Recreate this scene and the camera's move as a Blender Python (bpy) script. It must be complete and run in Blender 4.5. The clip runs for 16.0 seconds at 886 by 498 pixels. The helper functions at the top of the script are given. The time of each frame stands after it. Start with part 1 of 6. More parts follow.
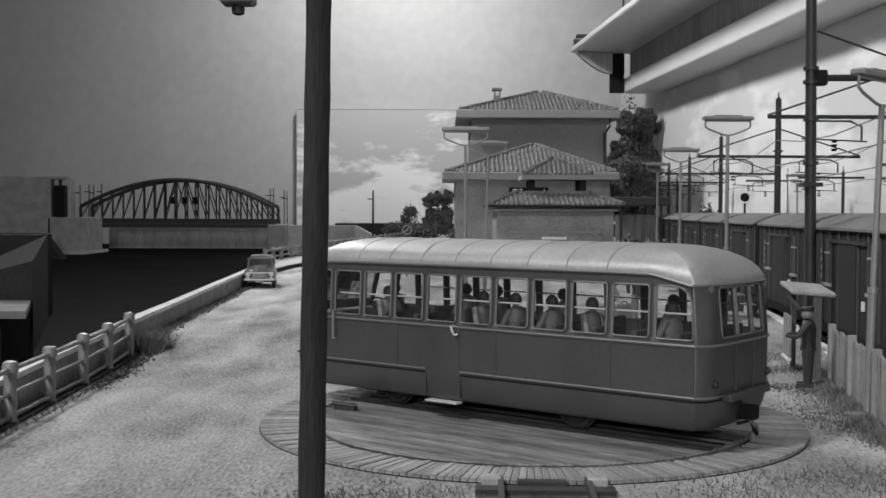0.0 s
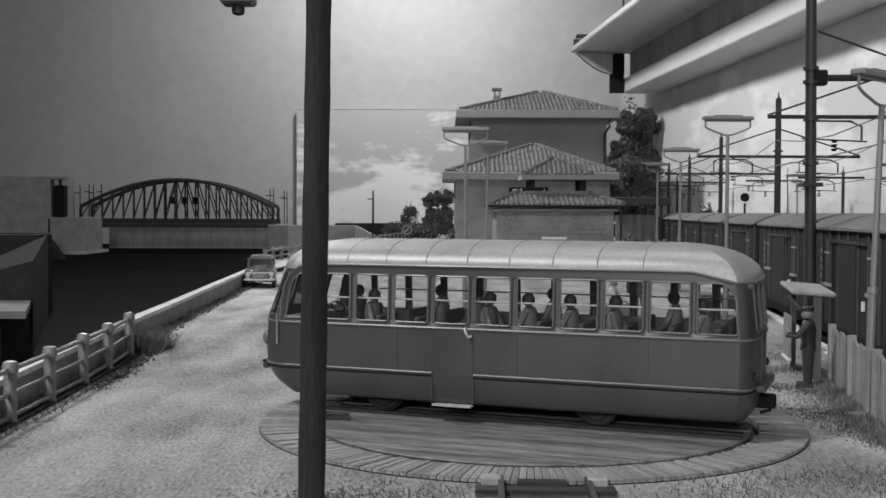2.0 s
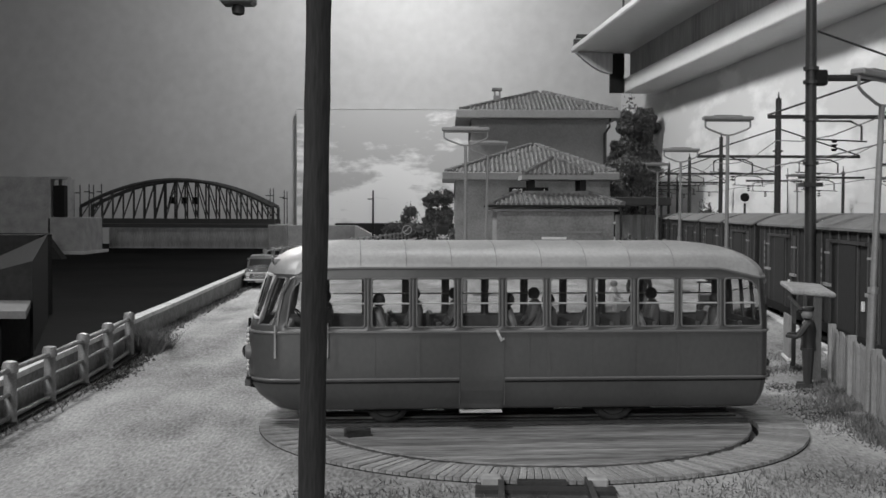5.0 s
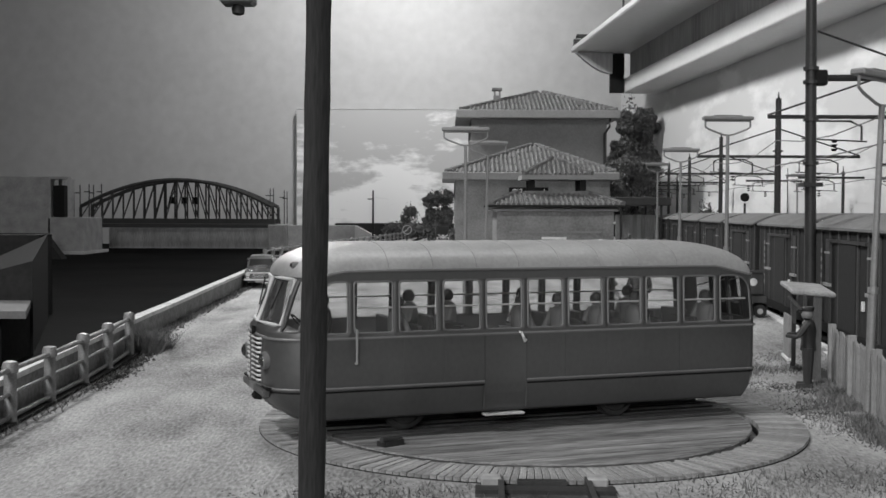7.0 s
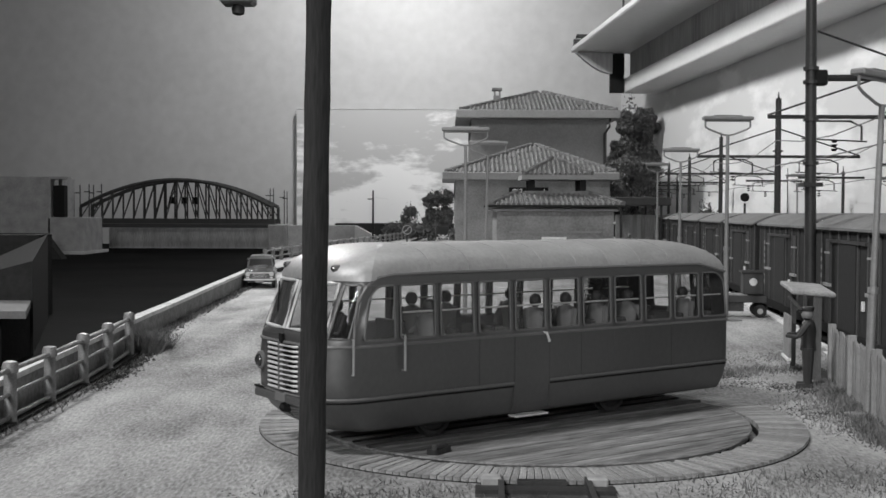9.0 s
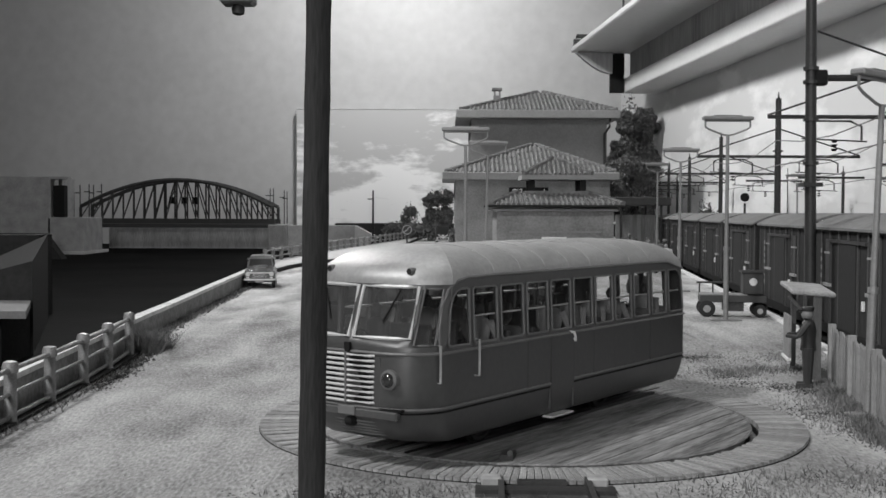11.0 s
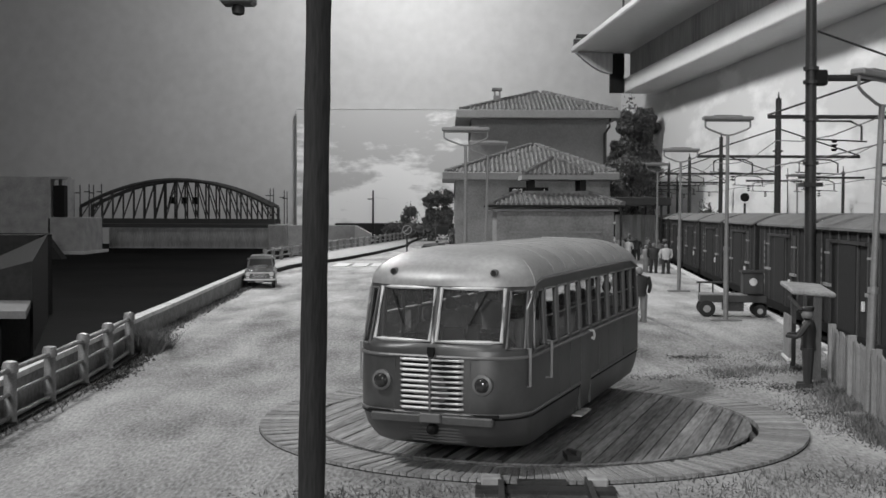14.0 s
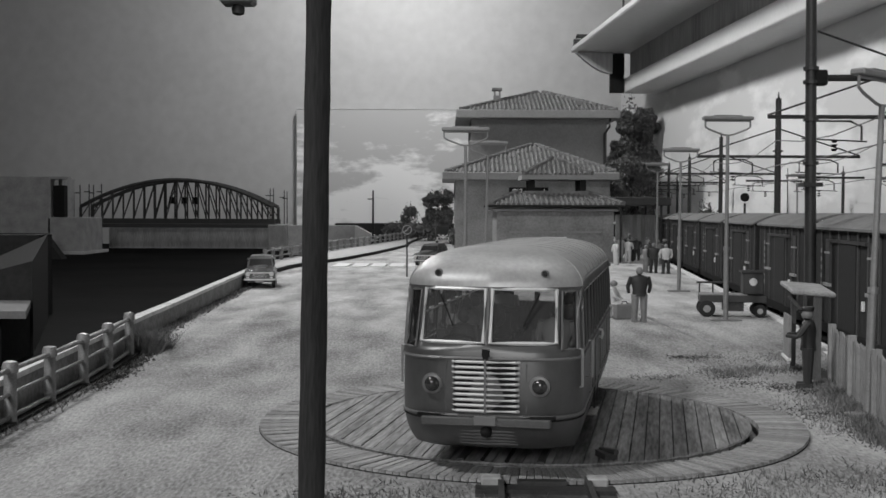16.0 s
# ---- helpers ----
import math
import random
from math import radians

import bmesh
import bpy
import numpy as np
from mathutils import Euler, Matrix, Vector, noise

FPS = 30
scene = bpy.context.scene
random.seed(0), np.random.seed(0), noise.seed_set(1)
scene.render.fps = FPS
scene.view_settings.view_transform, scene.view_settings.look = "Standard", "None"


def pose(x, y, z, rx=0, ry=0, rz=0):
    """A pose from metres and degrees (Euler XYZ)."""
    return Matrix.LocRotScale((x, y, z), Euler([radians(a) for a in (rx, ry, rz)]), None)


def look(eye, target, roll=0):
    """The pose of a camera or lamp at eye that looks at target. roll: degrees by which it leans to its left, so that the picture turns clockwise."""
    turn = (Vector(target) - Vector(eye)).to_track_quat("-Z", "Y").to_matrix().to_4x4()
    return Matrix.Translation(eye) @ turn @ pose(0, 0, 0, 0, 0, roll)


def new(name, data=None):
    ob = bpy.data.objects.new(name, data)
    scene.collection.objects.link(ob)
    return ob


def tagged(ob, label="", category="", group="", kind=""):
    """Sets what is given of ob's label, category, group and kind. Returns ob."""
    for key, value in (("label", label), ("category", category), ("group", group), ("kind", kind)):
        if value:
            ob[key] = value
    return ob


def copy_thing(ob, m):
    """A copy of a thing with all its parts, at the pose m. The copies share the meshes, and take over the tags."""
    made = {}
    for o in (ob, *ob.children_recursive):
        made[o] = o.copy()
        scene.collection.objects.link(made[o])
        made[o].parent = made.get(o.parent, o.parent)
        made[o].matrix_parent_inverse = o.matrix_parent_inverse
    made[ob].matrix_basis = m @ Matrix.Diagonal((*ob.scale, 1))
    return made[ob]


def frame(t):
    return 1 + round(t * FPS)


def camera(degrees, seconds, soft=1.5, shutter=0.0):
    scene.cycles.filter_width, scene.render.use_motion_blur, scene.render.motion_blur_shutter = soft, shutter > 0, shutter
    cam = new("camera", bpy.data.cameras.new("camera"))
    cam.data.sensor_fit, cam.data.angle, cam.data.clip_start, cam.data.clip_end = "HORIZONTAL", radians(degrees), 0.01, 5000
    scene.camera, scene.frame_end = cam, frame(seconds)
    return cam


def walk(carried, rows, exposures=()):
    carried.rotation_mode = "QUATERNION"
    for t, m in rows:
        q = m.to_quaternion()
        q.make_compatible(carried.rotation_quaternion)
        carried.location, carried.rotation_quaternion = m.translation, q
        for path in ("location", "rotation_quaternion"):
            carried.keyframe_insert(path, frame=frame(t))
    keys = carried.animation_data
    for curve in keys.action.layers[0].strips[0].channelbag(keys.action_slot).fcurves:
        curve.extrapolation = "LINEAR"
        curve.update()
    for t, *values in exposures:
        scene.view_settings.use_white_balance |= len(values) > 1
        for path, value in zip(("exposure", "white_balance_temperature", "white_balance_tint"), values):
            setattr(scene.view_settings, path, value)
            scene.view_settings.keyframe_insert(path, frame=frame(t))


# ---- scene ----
from collections import namedtuple

S = 1 / 87                       # a model railway in 1:87; plan sizes below are full-size metres
cam = camera(42.44, 16.0, soft=1.6)
EYE = pose(0, 0, 3.8 * S, 88.156, 0, 0) @ pose(0, 0, 0, 0, 0, 0.221)
walk(cam, [(0, EYE), (16, EYE)],
     [(0, -0.14), (2, -0.17), (4, -0.24), (6.5, -0.1), (9, -0.02), (11.5, -0.04), (13, -0.14), (14, -0.18), (15, -0.3), (16, -0.36)])

# ---- light: a lit exhibition room ----
world = bpy.data.worlds.new("room_dark")
scene.world = world
world.use_nodes = True
world.node_tree.nodes["Background"].inputs[0].default_value = (0.5, 0.5, 0.5, 1)
world.node_tree.nodes["Background"].inputs[1].default_value = 0.02


def area_lamp(name, eye, target, size, power):
    d = bpy.data.lights.new(name, "AREA")
    d.shape, d.size, d.energy = "DISK", size * S, power
    ob = new(name, d)
    ob.matrix_world = look([v * S for v in eye], [v * S for v in target])
    return ob


area_lamp("key_lamp", (-38, -4, 60), (2, 24, 0), 6.0, 4.7)
area_lamp("front_lamp", (-13, -50, 22), (2, 22, 1), 14, 3.0)
area_lamp("backdrop_lamp", (-7, 171, 56), (-7, 205, 26), 12, 3.6)
area_lamp("side_lamp", (-30, 98, 50), (28, 74, 9), 10, 5.2)
# broad unseen fill from above, added in place of ambient light to lift shadows
area_lamp("overhead_fill", (10, 60, 112), (6, 60, 0), 40, 3.9)

# ---- materials (greys: the film is black and white) ----


def mat(name, v, rough=0.6, metal=0.0, var=0.25, scale=1.0, bump=0.2, spec=0.5, stretch=(1, 1, 1), fine=9.0, bumpd=0.03, rand=0.0, lo=0.32, hi=0.68, mixf=0.5, far=None):
    m = bpy.data.materials.new(name)
    m.use_nodes = True
    nt = m.node_tree
    N, L = nt.nodes, nt.links
    b = N["Principled BSDF"]
    b.inputs["Metallic"].default_value = metal
    b.inputs["Specular IOR Level"].default_value = spec
    tc = N.new("ShaderNodeTexCoord")
    mp = N.new("ShaderNodeMapping")
    mp.inputs["Scale"].default_value = [q / S for q in stretch]
    L.new(tc.outputs["Object"], mp.inputs[0])
    n1, n2 = N.new("ShaderNodeTexNoise"), N.new("ShaderNodeTexNoise")
    n1.inputs["Scale"].default_value, n2.inputs["Scale"].default_value = scale, scale * fine
    n1.inputs["Detail"].default_value, n2.inputs["Detail"].default_value = 8, 4
    L.new(mp.outputs[0], n1.inputs["Vector"])
    L.new(mp.outputs[0], n2.inputs["Vector"])
    mix = N.new("ShaderNodeMix")
    mix.inputs[0].default_value = mixf
    L.new(n1.outputs["Fac"], mix.inputs[2])
    L.new(n2.outputs["Fac"], mix.inputs[3])
    src = mix.outputs[0]
    ramp = N.new("ShaderNodeMapRange")
    ramp.inputs[1].default_value, ramp.inputs[2].default_value = lo, hi
    ramp.inputs[3].default_value, ramp.inputs[4].default_value = v * (1 - var), v * (1 + var)
    L.new(src, ramp.inputs[0])
    out = ramp.outputs[0]
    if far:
        # the tone is multiplied by far[2] across a ragged line further along y
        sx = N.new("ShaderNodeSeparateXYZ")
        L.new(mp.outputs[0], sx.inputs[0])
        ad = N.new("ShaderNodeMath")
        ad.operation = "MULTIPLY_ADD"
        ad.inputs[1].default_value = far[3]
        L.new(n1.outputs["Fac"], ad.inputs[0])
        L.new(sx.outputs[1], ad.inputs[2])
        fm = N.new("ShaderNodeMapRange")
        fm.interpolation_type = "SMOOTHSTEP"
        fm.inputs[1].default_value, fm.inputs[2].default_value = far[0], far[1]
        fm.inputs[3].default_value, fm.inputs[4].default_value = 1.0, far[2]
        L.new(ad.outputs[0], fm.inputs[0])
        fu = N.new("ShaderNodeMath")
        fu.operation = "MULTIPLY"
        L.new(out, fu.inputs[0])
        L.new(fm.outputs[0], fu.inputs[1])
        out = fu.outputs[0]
    if rand:
        oi = N.new("ShaderNodeObjectInfo")
        rr = N.new("ShaderNodeMapRange")
        rr.inputs[3].default_value, rr.inputs[4].default_value = 1 - rand, 1 + rand
        L.new(oi.outputs["Random"], rr.inputs[0])
        mu = N.new("ShaderNodeMath")
        mu.operation = "MULTIPLY"
        L.new(out, mu.inputs[0])
        L.new(rr.outputs[0], mu.inputs[1])
        out = mu.outputs[0]
    comb = N.new("ShaderNodeCombineColor")
    for k in range(3):
        L.new(out, comb.inputs[k])
    L.new(comb.outputs[0], b.inputs["Base Color"])
    rmap = N.new("ShaderNodeMapRange")
    rmap.inputs[3].default_value, rmap.inputs[4].default_value = max(0.02, rough - 0.12), min(1, rough + 0.12)
    L.new(n1.outputs["Fac"], rmap.inputs[0])
    L.new(rmap.outputs[0], b.inputs["Roughness"])
    if bump:
        bp = N.new("ShaderNodeBump")
        bp.inputs["Strength"].default_value, bp.inputs["Distance"].default_value = bump, bumpd * S
        L.new(n2.outputs["Fac"], bp.inputs["Height"])
        L.new(bp.outputs[0], b.inputs["Normal"])
    return m


def glass_mat(name, tint=0.9, rough=0.02, veil=0.022):
    m = bpy.data.materials.new(name)
    m.use_nodes = True
    nt = m.node_tree
    N, L = nt.nodes, nt.links
    N.remove(N["Principled BSDF"])
    tr, gl, mx, fr = N.new("ShaderNodeBsdfTransparent"), N.new("ShaderNodeBsdfGlossy"), N.new("ShaderNodeMixShader"), N.new("ShaderNodeFresnel")
    tr.inputs[0].default_value = (tint, tint, tint, 1)
    gl.inputs["Roughness"].default_value = rough
    fr.inputs[0].default_value = 1.45
    # a small share of flat grey diffuse is mixed into the clear pane
    df, dm = N.new("ShaderNodeBsdfDiffuse"), N.new("ShaderNodeMixShader")
    df.inputs[0].default_value = (0.5, 0.5, 0.5, 1)
    dm.inputs[0].default_value = veil
    L.new(tr.outputs[0], dm.inputs[1])
    L.new(df.outputs[0], dm.inputs[2])
    L.new(fr.outputs[0], mx.inputs[0])
    L.new(dm.outputs[0], mx.inputs[1])
    L.new(gl.outputs[0], mx.inputs[2])
    L.new(mx.outputs[0], N["Material Output"].inputs[0])
    return m


def sky_mat(name, base, cloud, z0, z1, sharp=0.56):
    """Printed sky: pale paper with flat-bottomed clouds, thicker low down."""
    m = bpy.data.materials.new(name)
    m.use_nodes = True
    nt = m.node_tree
    N, L = nt.nodes, nt.links
    b = N["Principled BSDF"]
    b.inputs["Roughness"].default_value = 0.8
    b.inputs["Specular IOR Level"].default_value = 0.1
    tc, mp, n = N.new("ShaderNodeTexCoord"), N.new("ShaderNodeMapping"), N.new("ShaderNodeTexNoise")
    mp.inputs["Scale"].default_value = (0.07 / S, 0.07 / S, 0.2 / S)
    mp.inputs["Location"].default_value = (2.3, 1.7, 0.55)
    n.inputs["Detail"].default_value, n.inputs["Scale"].default_value, n.inputs["Roughness"].default_value = 9, 1.0, 0.6
    L.new(tc.outputs["Object"], mp.inputs[0])
    L.new(mp.outputs[0], n.inputs["Vector"])
    sep = N.new("ShaderNodeSeparateXYZ")
    L.new(tc.outputs["Object"], sep.inputs[0])
    hz = N.new("ShaderNodeMapRange")
    hz.inputs[1].default_value, hz.inputs[2].default_value = z0 * S, z1 * S
    hz.inputs[3].default_value, hz.inputs[4].default_value = 0.07, -0.14
    L.new(sep.outputs[2], hz.inputs[0])
    add = N.new("ShaderNodeMath")
    L.new(n.outputs["Fac"], add.inputs[0])
    L.new(hz.outputs[0], add.inputs[1])
    cl = N.new("ShaderNodeMapRange")
    cl.inputs[1].default_value, cl.inputs[2].default_value = sharp - 0.03, sharp + 0.06
    L.new(add.outputs[0], cl.inputs[0])
    mx = N.new("ShaderNodeMapRange")
    mx.inputs[3].default_value, mx.inputs[4].default_value = base, cloud
    L.new(cl.outputs[0], mx.inputs[0])
    comb = N.new("ShaderNodeCombineColor")
    for k in range(3):
        L.new(mx.outputs[0], comb.inputs[k])
    L.new(comb.outputs[0], b.inputs["Base Color"])
    return m


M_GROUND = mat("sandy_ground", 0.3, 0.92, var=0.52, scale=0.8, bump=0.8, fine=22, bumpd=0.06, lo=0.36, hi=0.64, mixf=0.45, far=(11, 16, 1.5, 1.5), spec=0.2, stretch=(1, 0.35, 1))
M_CONC = mat("weathered_concrete", 0.34, 0.85, var=0.3, scale=0.8, bump=0.4, spec=0.25)
M_CONC_L = mat("pale_concrete", 0.48, 0.8, var=0.2, scale=0.7, bump=0.3, spec=0.25)
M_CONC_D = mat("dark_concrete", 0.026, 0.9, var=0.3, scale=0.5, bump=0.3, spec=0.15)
M_WATER = mat("black_water", 0.004, 0.7, var=0.5, scale=0.1, bump=0.05, spec=0.02)
M_PLANK = mat("grey_planks", 0.2, 0.7, lo=0.36, hi=0.64, var=0.6, scale=1.3, fine=5, bump=0.6, stretch=(0.35, 3.2, 3), rand=0.22, spec=0.25)
M_RINGPLANK = mat("pale_planks", 0.27, 0.85, var=0.6, scale=1.5, bump=0.6, stretch=(0.5, 4, 3), rand=0.25, spec=0.25)
M_DARK = mat("plain_black", 0.012, 0.8, var=0.4, spec=0.2)
M_STEEL = mat("dark_painted_steel", 0.035, 0.5, metal=0.2, var=0.4, scale=2, bump=0.15)
M_RUST = mat("rusty_rail", 0.07, 0.6, metal=0.5, var=0.5, scale=3)
M_BODY = mat("grey_car_paint", 0.056, 0.42, spec=0.85, var=0.18, scale=1.1, bump=0.03, fine=12, stretch=(1, 1, 0.7))
M_SEAMROOF = mat("silver_seam_paint", 0.3, 0.7, var=0.15, scale=1.6, bump=0.03, spec=0.15)
M_ROOF = mat("silver_roof_paint", 0.38, 0.5, metal=0.4, var=0.16, scale=1.6, bump=0.03)
M_BUMPER = mat("dark_bumper_paint", 0.07, 0.4, var=0.2, scale=3)
M_SEAM = mat("dark_seam", 0.07, 0.6, var=0.2)
M_CHROME = mat("bright_trim", 0.6, 0.42, metal=0.1, var=0.08, bump=0)
M_TRIM = mat("painted_trim", 0.14, 0.38, var=0.08, bump=0)
M_GLASS = glass_mat("window_glass", 0.86)
M_SCREEN = glass_mat("veiled_windscreen_glass", 0.6, 0.05, 0.09)
M_LENS = mat("dark_lens", 0.03, 0.1, var=0.1, bump=0, spec=0.8)
M_INT = mat("dark_interior", 0.13, 0.7, var=0.2)
M_SEAT = mat("seat_cloth", 0.07, 0.8, var=0.3, scale=4)
M_FIG_D = mat("dark_figure_paint", 0.03, 0.6, var=0.2, scale=4)
M_FIG_M = mat("grey_figure_paint", 0.2, 0.6, var=0.2, scale=4)
M_FIG_L = mat("pale_figure_paint", 0.6, 0.6, var=0.15, scale=4)
M_WALL = mat("grey_render_wall", 0.2, 0.9, var=0.16, scale=0.7, bump=0.3, spec=0.2)
M_WALL_L = mat("pale_render_wall", 0.23, 0.9, var=0.3, scale=0.7, bump=0.3, spec=0.2)
M_TILE = mat("roof_tile", 0.17, 0.85, var=0.55, scale=1.6, bump=0.4, spec=0.25)
M_FASCIA = mat("pale_fascia", 0.26, 0.8, var=0.15, scale=0.8)
M_WAGON = mat("wagon_board", 0.026, 0.8, spec=0.2, var=0.3, scale=1.5, bump=0.2, stretch=(1, 1, 0.4))
M_WAGON_T = mat("wagon_trim", 0.05, 0.7, var=0.3, scale=2)
M_WAGROOF = mat("wagon_roof", 0.19, 0.8, var=0.22, scale=0.6, bump=0.2, spec=0.2)
M_BRIDGE = mat("dark_bridge_steel", 0.045, 0.7, var=0.3)
M_SHELF = mat("white_painted_shelf", 0.72, 0.55, var=0.06, scale=0.3, bump=0.05)
M_SHELFWALL = mat("grey_shelf_wall", 0.34, 0.7, var=0.35, scale=0.25, bump=0.05, stretch=(1, 1, 0.15))
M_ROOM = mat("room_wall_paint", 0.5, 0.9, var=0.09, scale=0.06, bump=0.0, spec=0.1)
# walls and ceiling out of view, kept dark so they bounce little light
M_ROOM_UNSEEN = mat("unseen_wall_dark", 0.12, 0.9, var=0.1, scale=0.03, bump=0.0, spec=0.1)
M_CEIL = mat("room_ceiling_paint", 0.2, 0.9, var=0.04, scale=0.03, bump=0.0, spec=0.1)
M_FLOOR = mat("room_floor", 0.12, 0.7, var=0.2, scale=0.05, bump=0.0)
M_SKY = sky_mat("printed_sky", 0.52, 0.9, 8, 25, 0.52)
M_SKY2 = sky_mat("printed_sky_bright", 0.74, 0.92, -5, 30, 0.5)
M_LAMPPOST = mat("pale_grey_metal", 0.24, 0.5, metal=0.2, var=0.2, scale=3)
M_POLE = mat("dark_tarred_pole", 0.03, 0.85, var=0.5, scale=1.5, stretch=(3, 3, 0.3), bump=0.4, spec=0.2)
M_LEAF = mat("dark_foliage", 0.14, 0.9, var=0.6, scale=2.5, bump=0, spec=0.15)
M_GRASS = mat("dry_grass", 0.17, 0.95, var=0.6, scale=1.2, bump=0, spec=0.1)
M_WOOD = mat("weathered_wood", 0.27, 0.85, var=0.35, scale=2, stretch=(3, 3, 0.4), bump=0.4, rand=0.2)
M_WHITE = mat("white_paint", 0.75, 0.6, var=0.15, scale=3)
M_STONE = mat("pale_gravel", 0.34, 0.9, var=0.5, scale=3, rand=0.0)
M_CARPAINT = mat("pale_car_enamel", 0.13, 0.18, var=0.06, bump=0)
M_TYRE = mat("rubber_tyre", 0.02, 0.8, var=0.2)

# ---- mesh helpers ----


def part(name, bm, material, parent=None, label="", m=None, smooth=False, bevel=0.0, kind=""):
    """Link a bmesh, drawn in full-size metres, as one mesh object at model scale."""
    if bevel:
        bmesh.ops.bevel(bm, geom=list(bm.edges), offset=bevel, segments=1, affect="EDGES", clamp_overlap=True)
    for v in bm.verts:
        v.co *= S
    if smooth:
        for f in bm.faces:
            f.smooth = True
        for e in bm.edges:
            if len(e.link_faces) == 2 and e.calc_face_angle(0) > 0.75:
                e.smooth = False
    me = bpy.data.meshes.new(name)
    bm.to_mesh(me)
    bm.free()
    me.materials.append(material)
    ob = new(name, me)
    if parent is not None:
        ob.parent = parent
    if m is not None:
        ob.matrix_basis = m
    if label or kind:
        tagged(ob, label=label, kind=kind)
    return ob


def twin(name, ob, parent, m):
    """One more piece on the same mesh."""
    o = new(name, ob.data)
    o.parent = parent
    o.matrix_basis = m
    return o


def P(x, y, z=0.0, rz=0.0, rx=0.0, ry=0.0):
    return pose(x * S, y * S, z * S, rx, ry, rz)


def thing(name, label, category, m=None, group="", kind=""):
    ob = new(name)
    ob.empty_display_size = 0.01
    if m is not None:
        ob.matrix_basis = m
    return tagged(ob, label, category, group, kind)


def B():
    return bmesh.new()


def box(bm, x0, x1, y0, y1, z0, z1):
    c = [bm.verts.new((x, y, z)) for z in (z0, z1) for x, y in ((x0, y0), (x1, y0), (x1, y1), (x0, y1))]
    for q in ((3, 2, 1, 0), (4, 5, 6, 7), (0, 1, 5, 4), (1, 2, 6, 5), (2, 3, 7, 6), (3, 0, 4, 7)):
        bm.faces.new([c[i] for i in q])
    return bm


def rod(bm, p, q, r, n=8, r2=None):
    p, q = Vector(p), Vector(q)
    d = q - p
    if d.length < 1e-6:
        return bm
    mm = Matrix.Translation((p + q) / 2) @ d.to_track_quat("Z", "Y").to_matrix().to_4x4()
    bmesh.ops.create_cone(bm, cap_ends=True, segments=n, radius1=r, radius2=r if r2 is None else r2, depth=d.length, matrix=mm)
    return bm


def tube(bm, pts, r, closed=False, n=6):
    pts = [Vector(p) for p in pts]
    k = len(pts)
    rings = []
    for i, p in enumerate(pts):
        a = pts[i - 1] if (i > 0 or closed) else p
        b = pts[(i + 1) % k] if (i < k - 1 or closed) else p
        t = (b - a).normalized() if (b - a).length > 1e-9 else Vector((0, 0, 1))
        u = t.cross(Vector((0, 0, 1)))
        u = u.normalized() if u.length > 0.05 else t.cross(Vector((1, 0, 0))).normalized()
        w = t.cross(u).normalized()
        rings.append([bm.verts.new(p + r * (math.cos(2 * math.pi * j / n) * u + math.sin(2 * math.pi * j / n) * w)) for j in range(n)])
    for i in range(k if closed else k - 1):
        A, C = rings[i], rings[(i + 1) % k]
        sh = min(range(n), key=lambda s: (A[0].co - C[s].co).length)
        for j in range(n):
            bm.faces.new((A[j], A[(j + 1) % n], C[(j + 1 + sh) % n], C[(j + sh) % n]))
    if not closed:
        bm.faces.new(rings[0])
        bm.faces.new(rings[-1][::-1])
    bmesh.ops.recalc_face_normals(bm, faces=list(bm.faces))
    return bm


def lathe(bm, prof, n=16, axis="z", at=(0, 0, 0)):
    """Turn a profile of (radius, height) round an axis."""
    rings = []
    for r, hh in prof:
        ring = []
        for j in range(n):
            a = 2 * math.pi * j / n
            c = {"z": (r * math.cos(a), r * math.sin(a), hh), "y": (r * math.cos(a), hh, r * math.sin(a)), "x": (hh, r * math.cos(a), r * math.sin(a))}[axis]
            ring.append(bm.verts.new(Vector(c) + Vector(at)))
        rings.append(ring)
    for A, C in zip(rings, rings[1:]):
        for j in range(n):
            bm.faces.new((A[j], A[(j + 1) % n], C[(j + 1) % n], C[j]))
    bm.faces.new(rings[0][::-1])
    bm.faces.new(rings[-1])
    bmesh.ops.recalc_face_normals(bm, faces=list(bm.faces))
    return bm


def prism(bm, poly, z0, z1):
    lo = [bm.verts.new((x, y, z0)) for x, y in poly]
    hi = [bm.verts.new((x, y, z1)) for x, y in poly]
    bm.faces.new(lo[::-1])
    bm.faces.new(hi)
    for i in range(len(poly)):
        j = (i + 1) % len(poly)
        bm.faces.new((lo[i], lo[j], hi[j], hi[i]))
    bmesh.ops.recalc_face_normals(bm, faces=list(bm.faces))
    return bm


def lerp_tab(tab, x):
    for (a, u), (b, v) in zip(tab, tab[1:]):
        if x <= b:
            k = max(0.0, (x - a) / (b - a))
            return u + (v - u) * k
    return tab[-1][1]


def gz(y):
    """Ground level: flat round the turntable, then up a gentle ramp to the platform."""
    t = min(1.0, max(0.0, (y - 26) / 10))
    return 0.3 * t * t * (3 - 2 * t)


QUAY = [(-30, -6.2), (18, -7.95), (29.7, -8.35), (45, -8.95), (64, -9.75), (70, -11.6), (77, -11.5), (100, -9.4), (126, -6.2), (150, -3.6), (206, 0)]


def quay_x(y):
    return lerp_tab(QUAY, y)


def edge_x(y):
    """The platform's edge beside the train."""
    return 10.95 + 0.108 * (y - 36)


CX, CY = 1.585, 20.61            # turntable centre

# ---- the room ----
WALLDIR = -0.071


def right_wall_x(y):
    return 24.3 + WALLDIR * (y - 135)


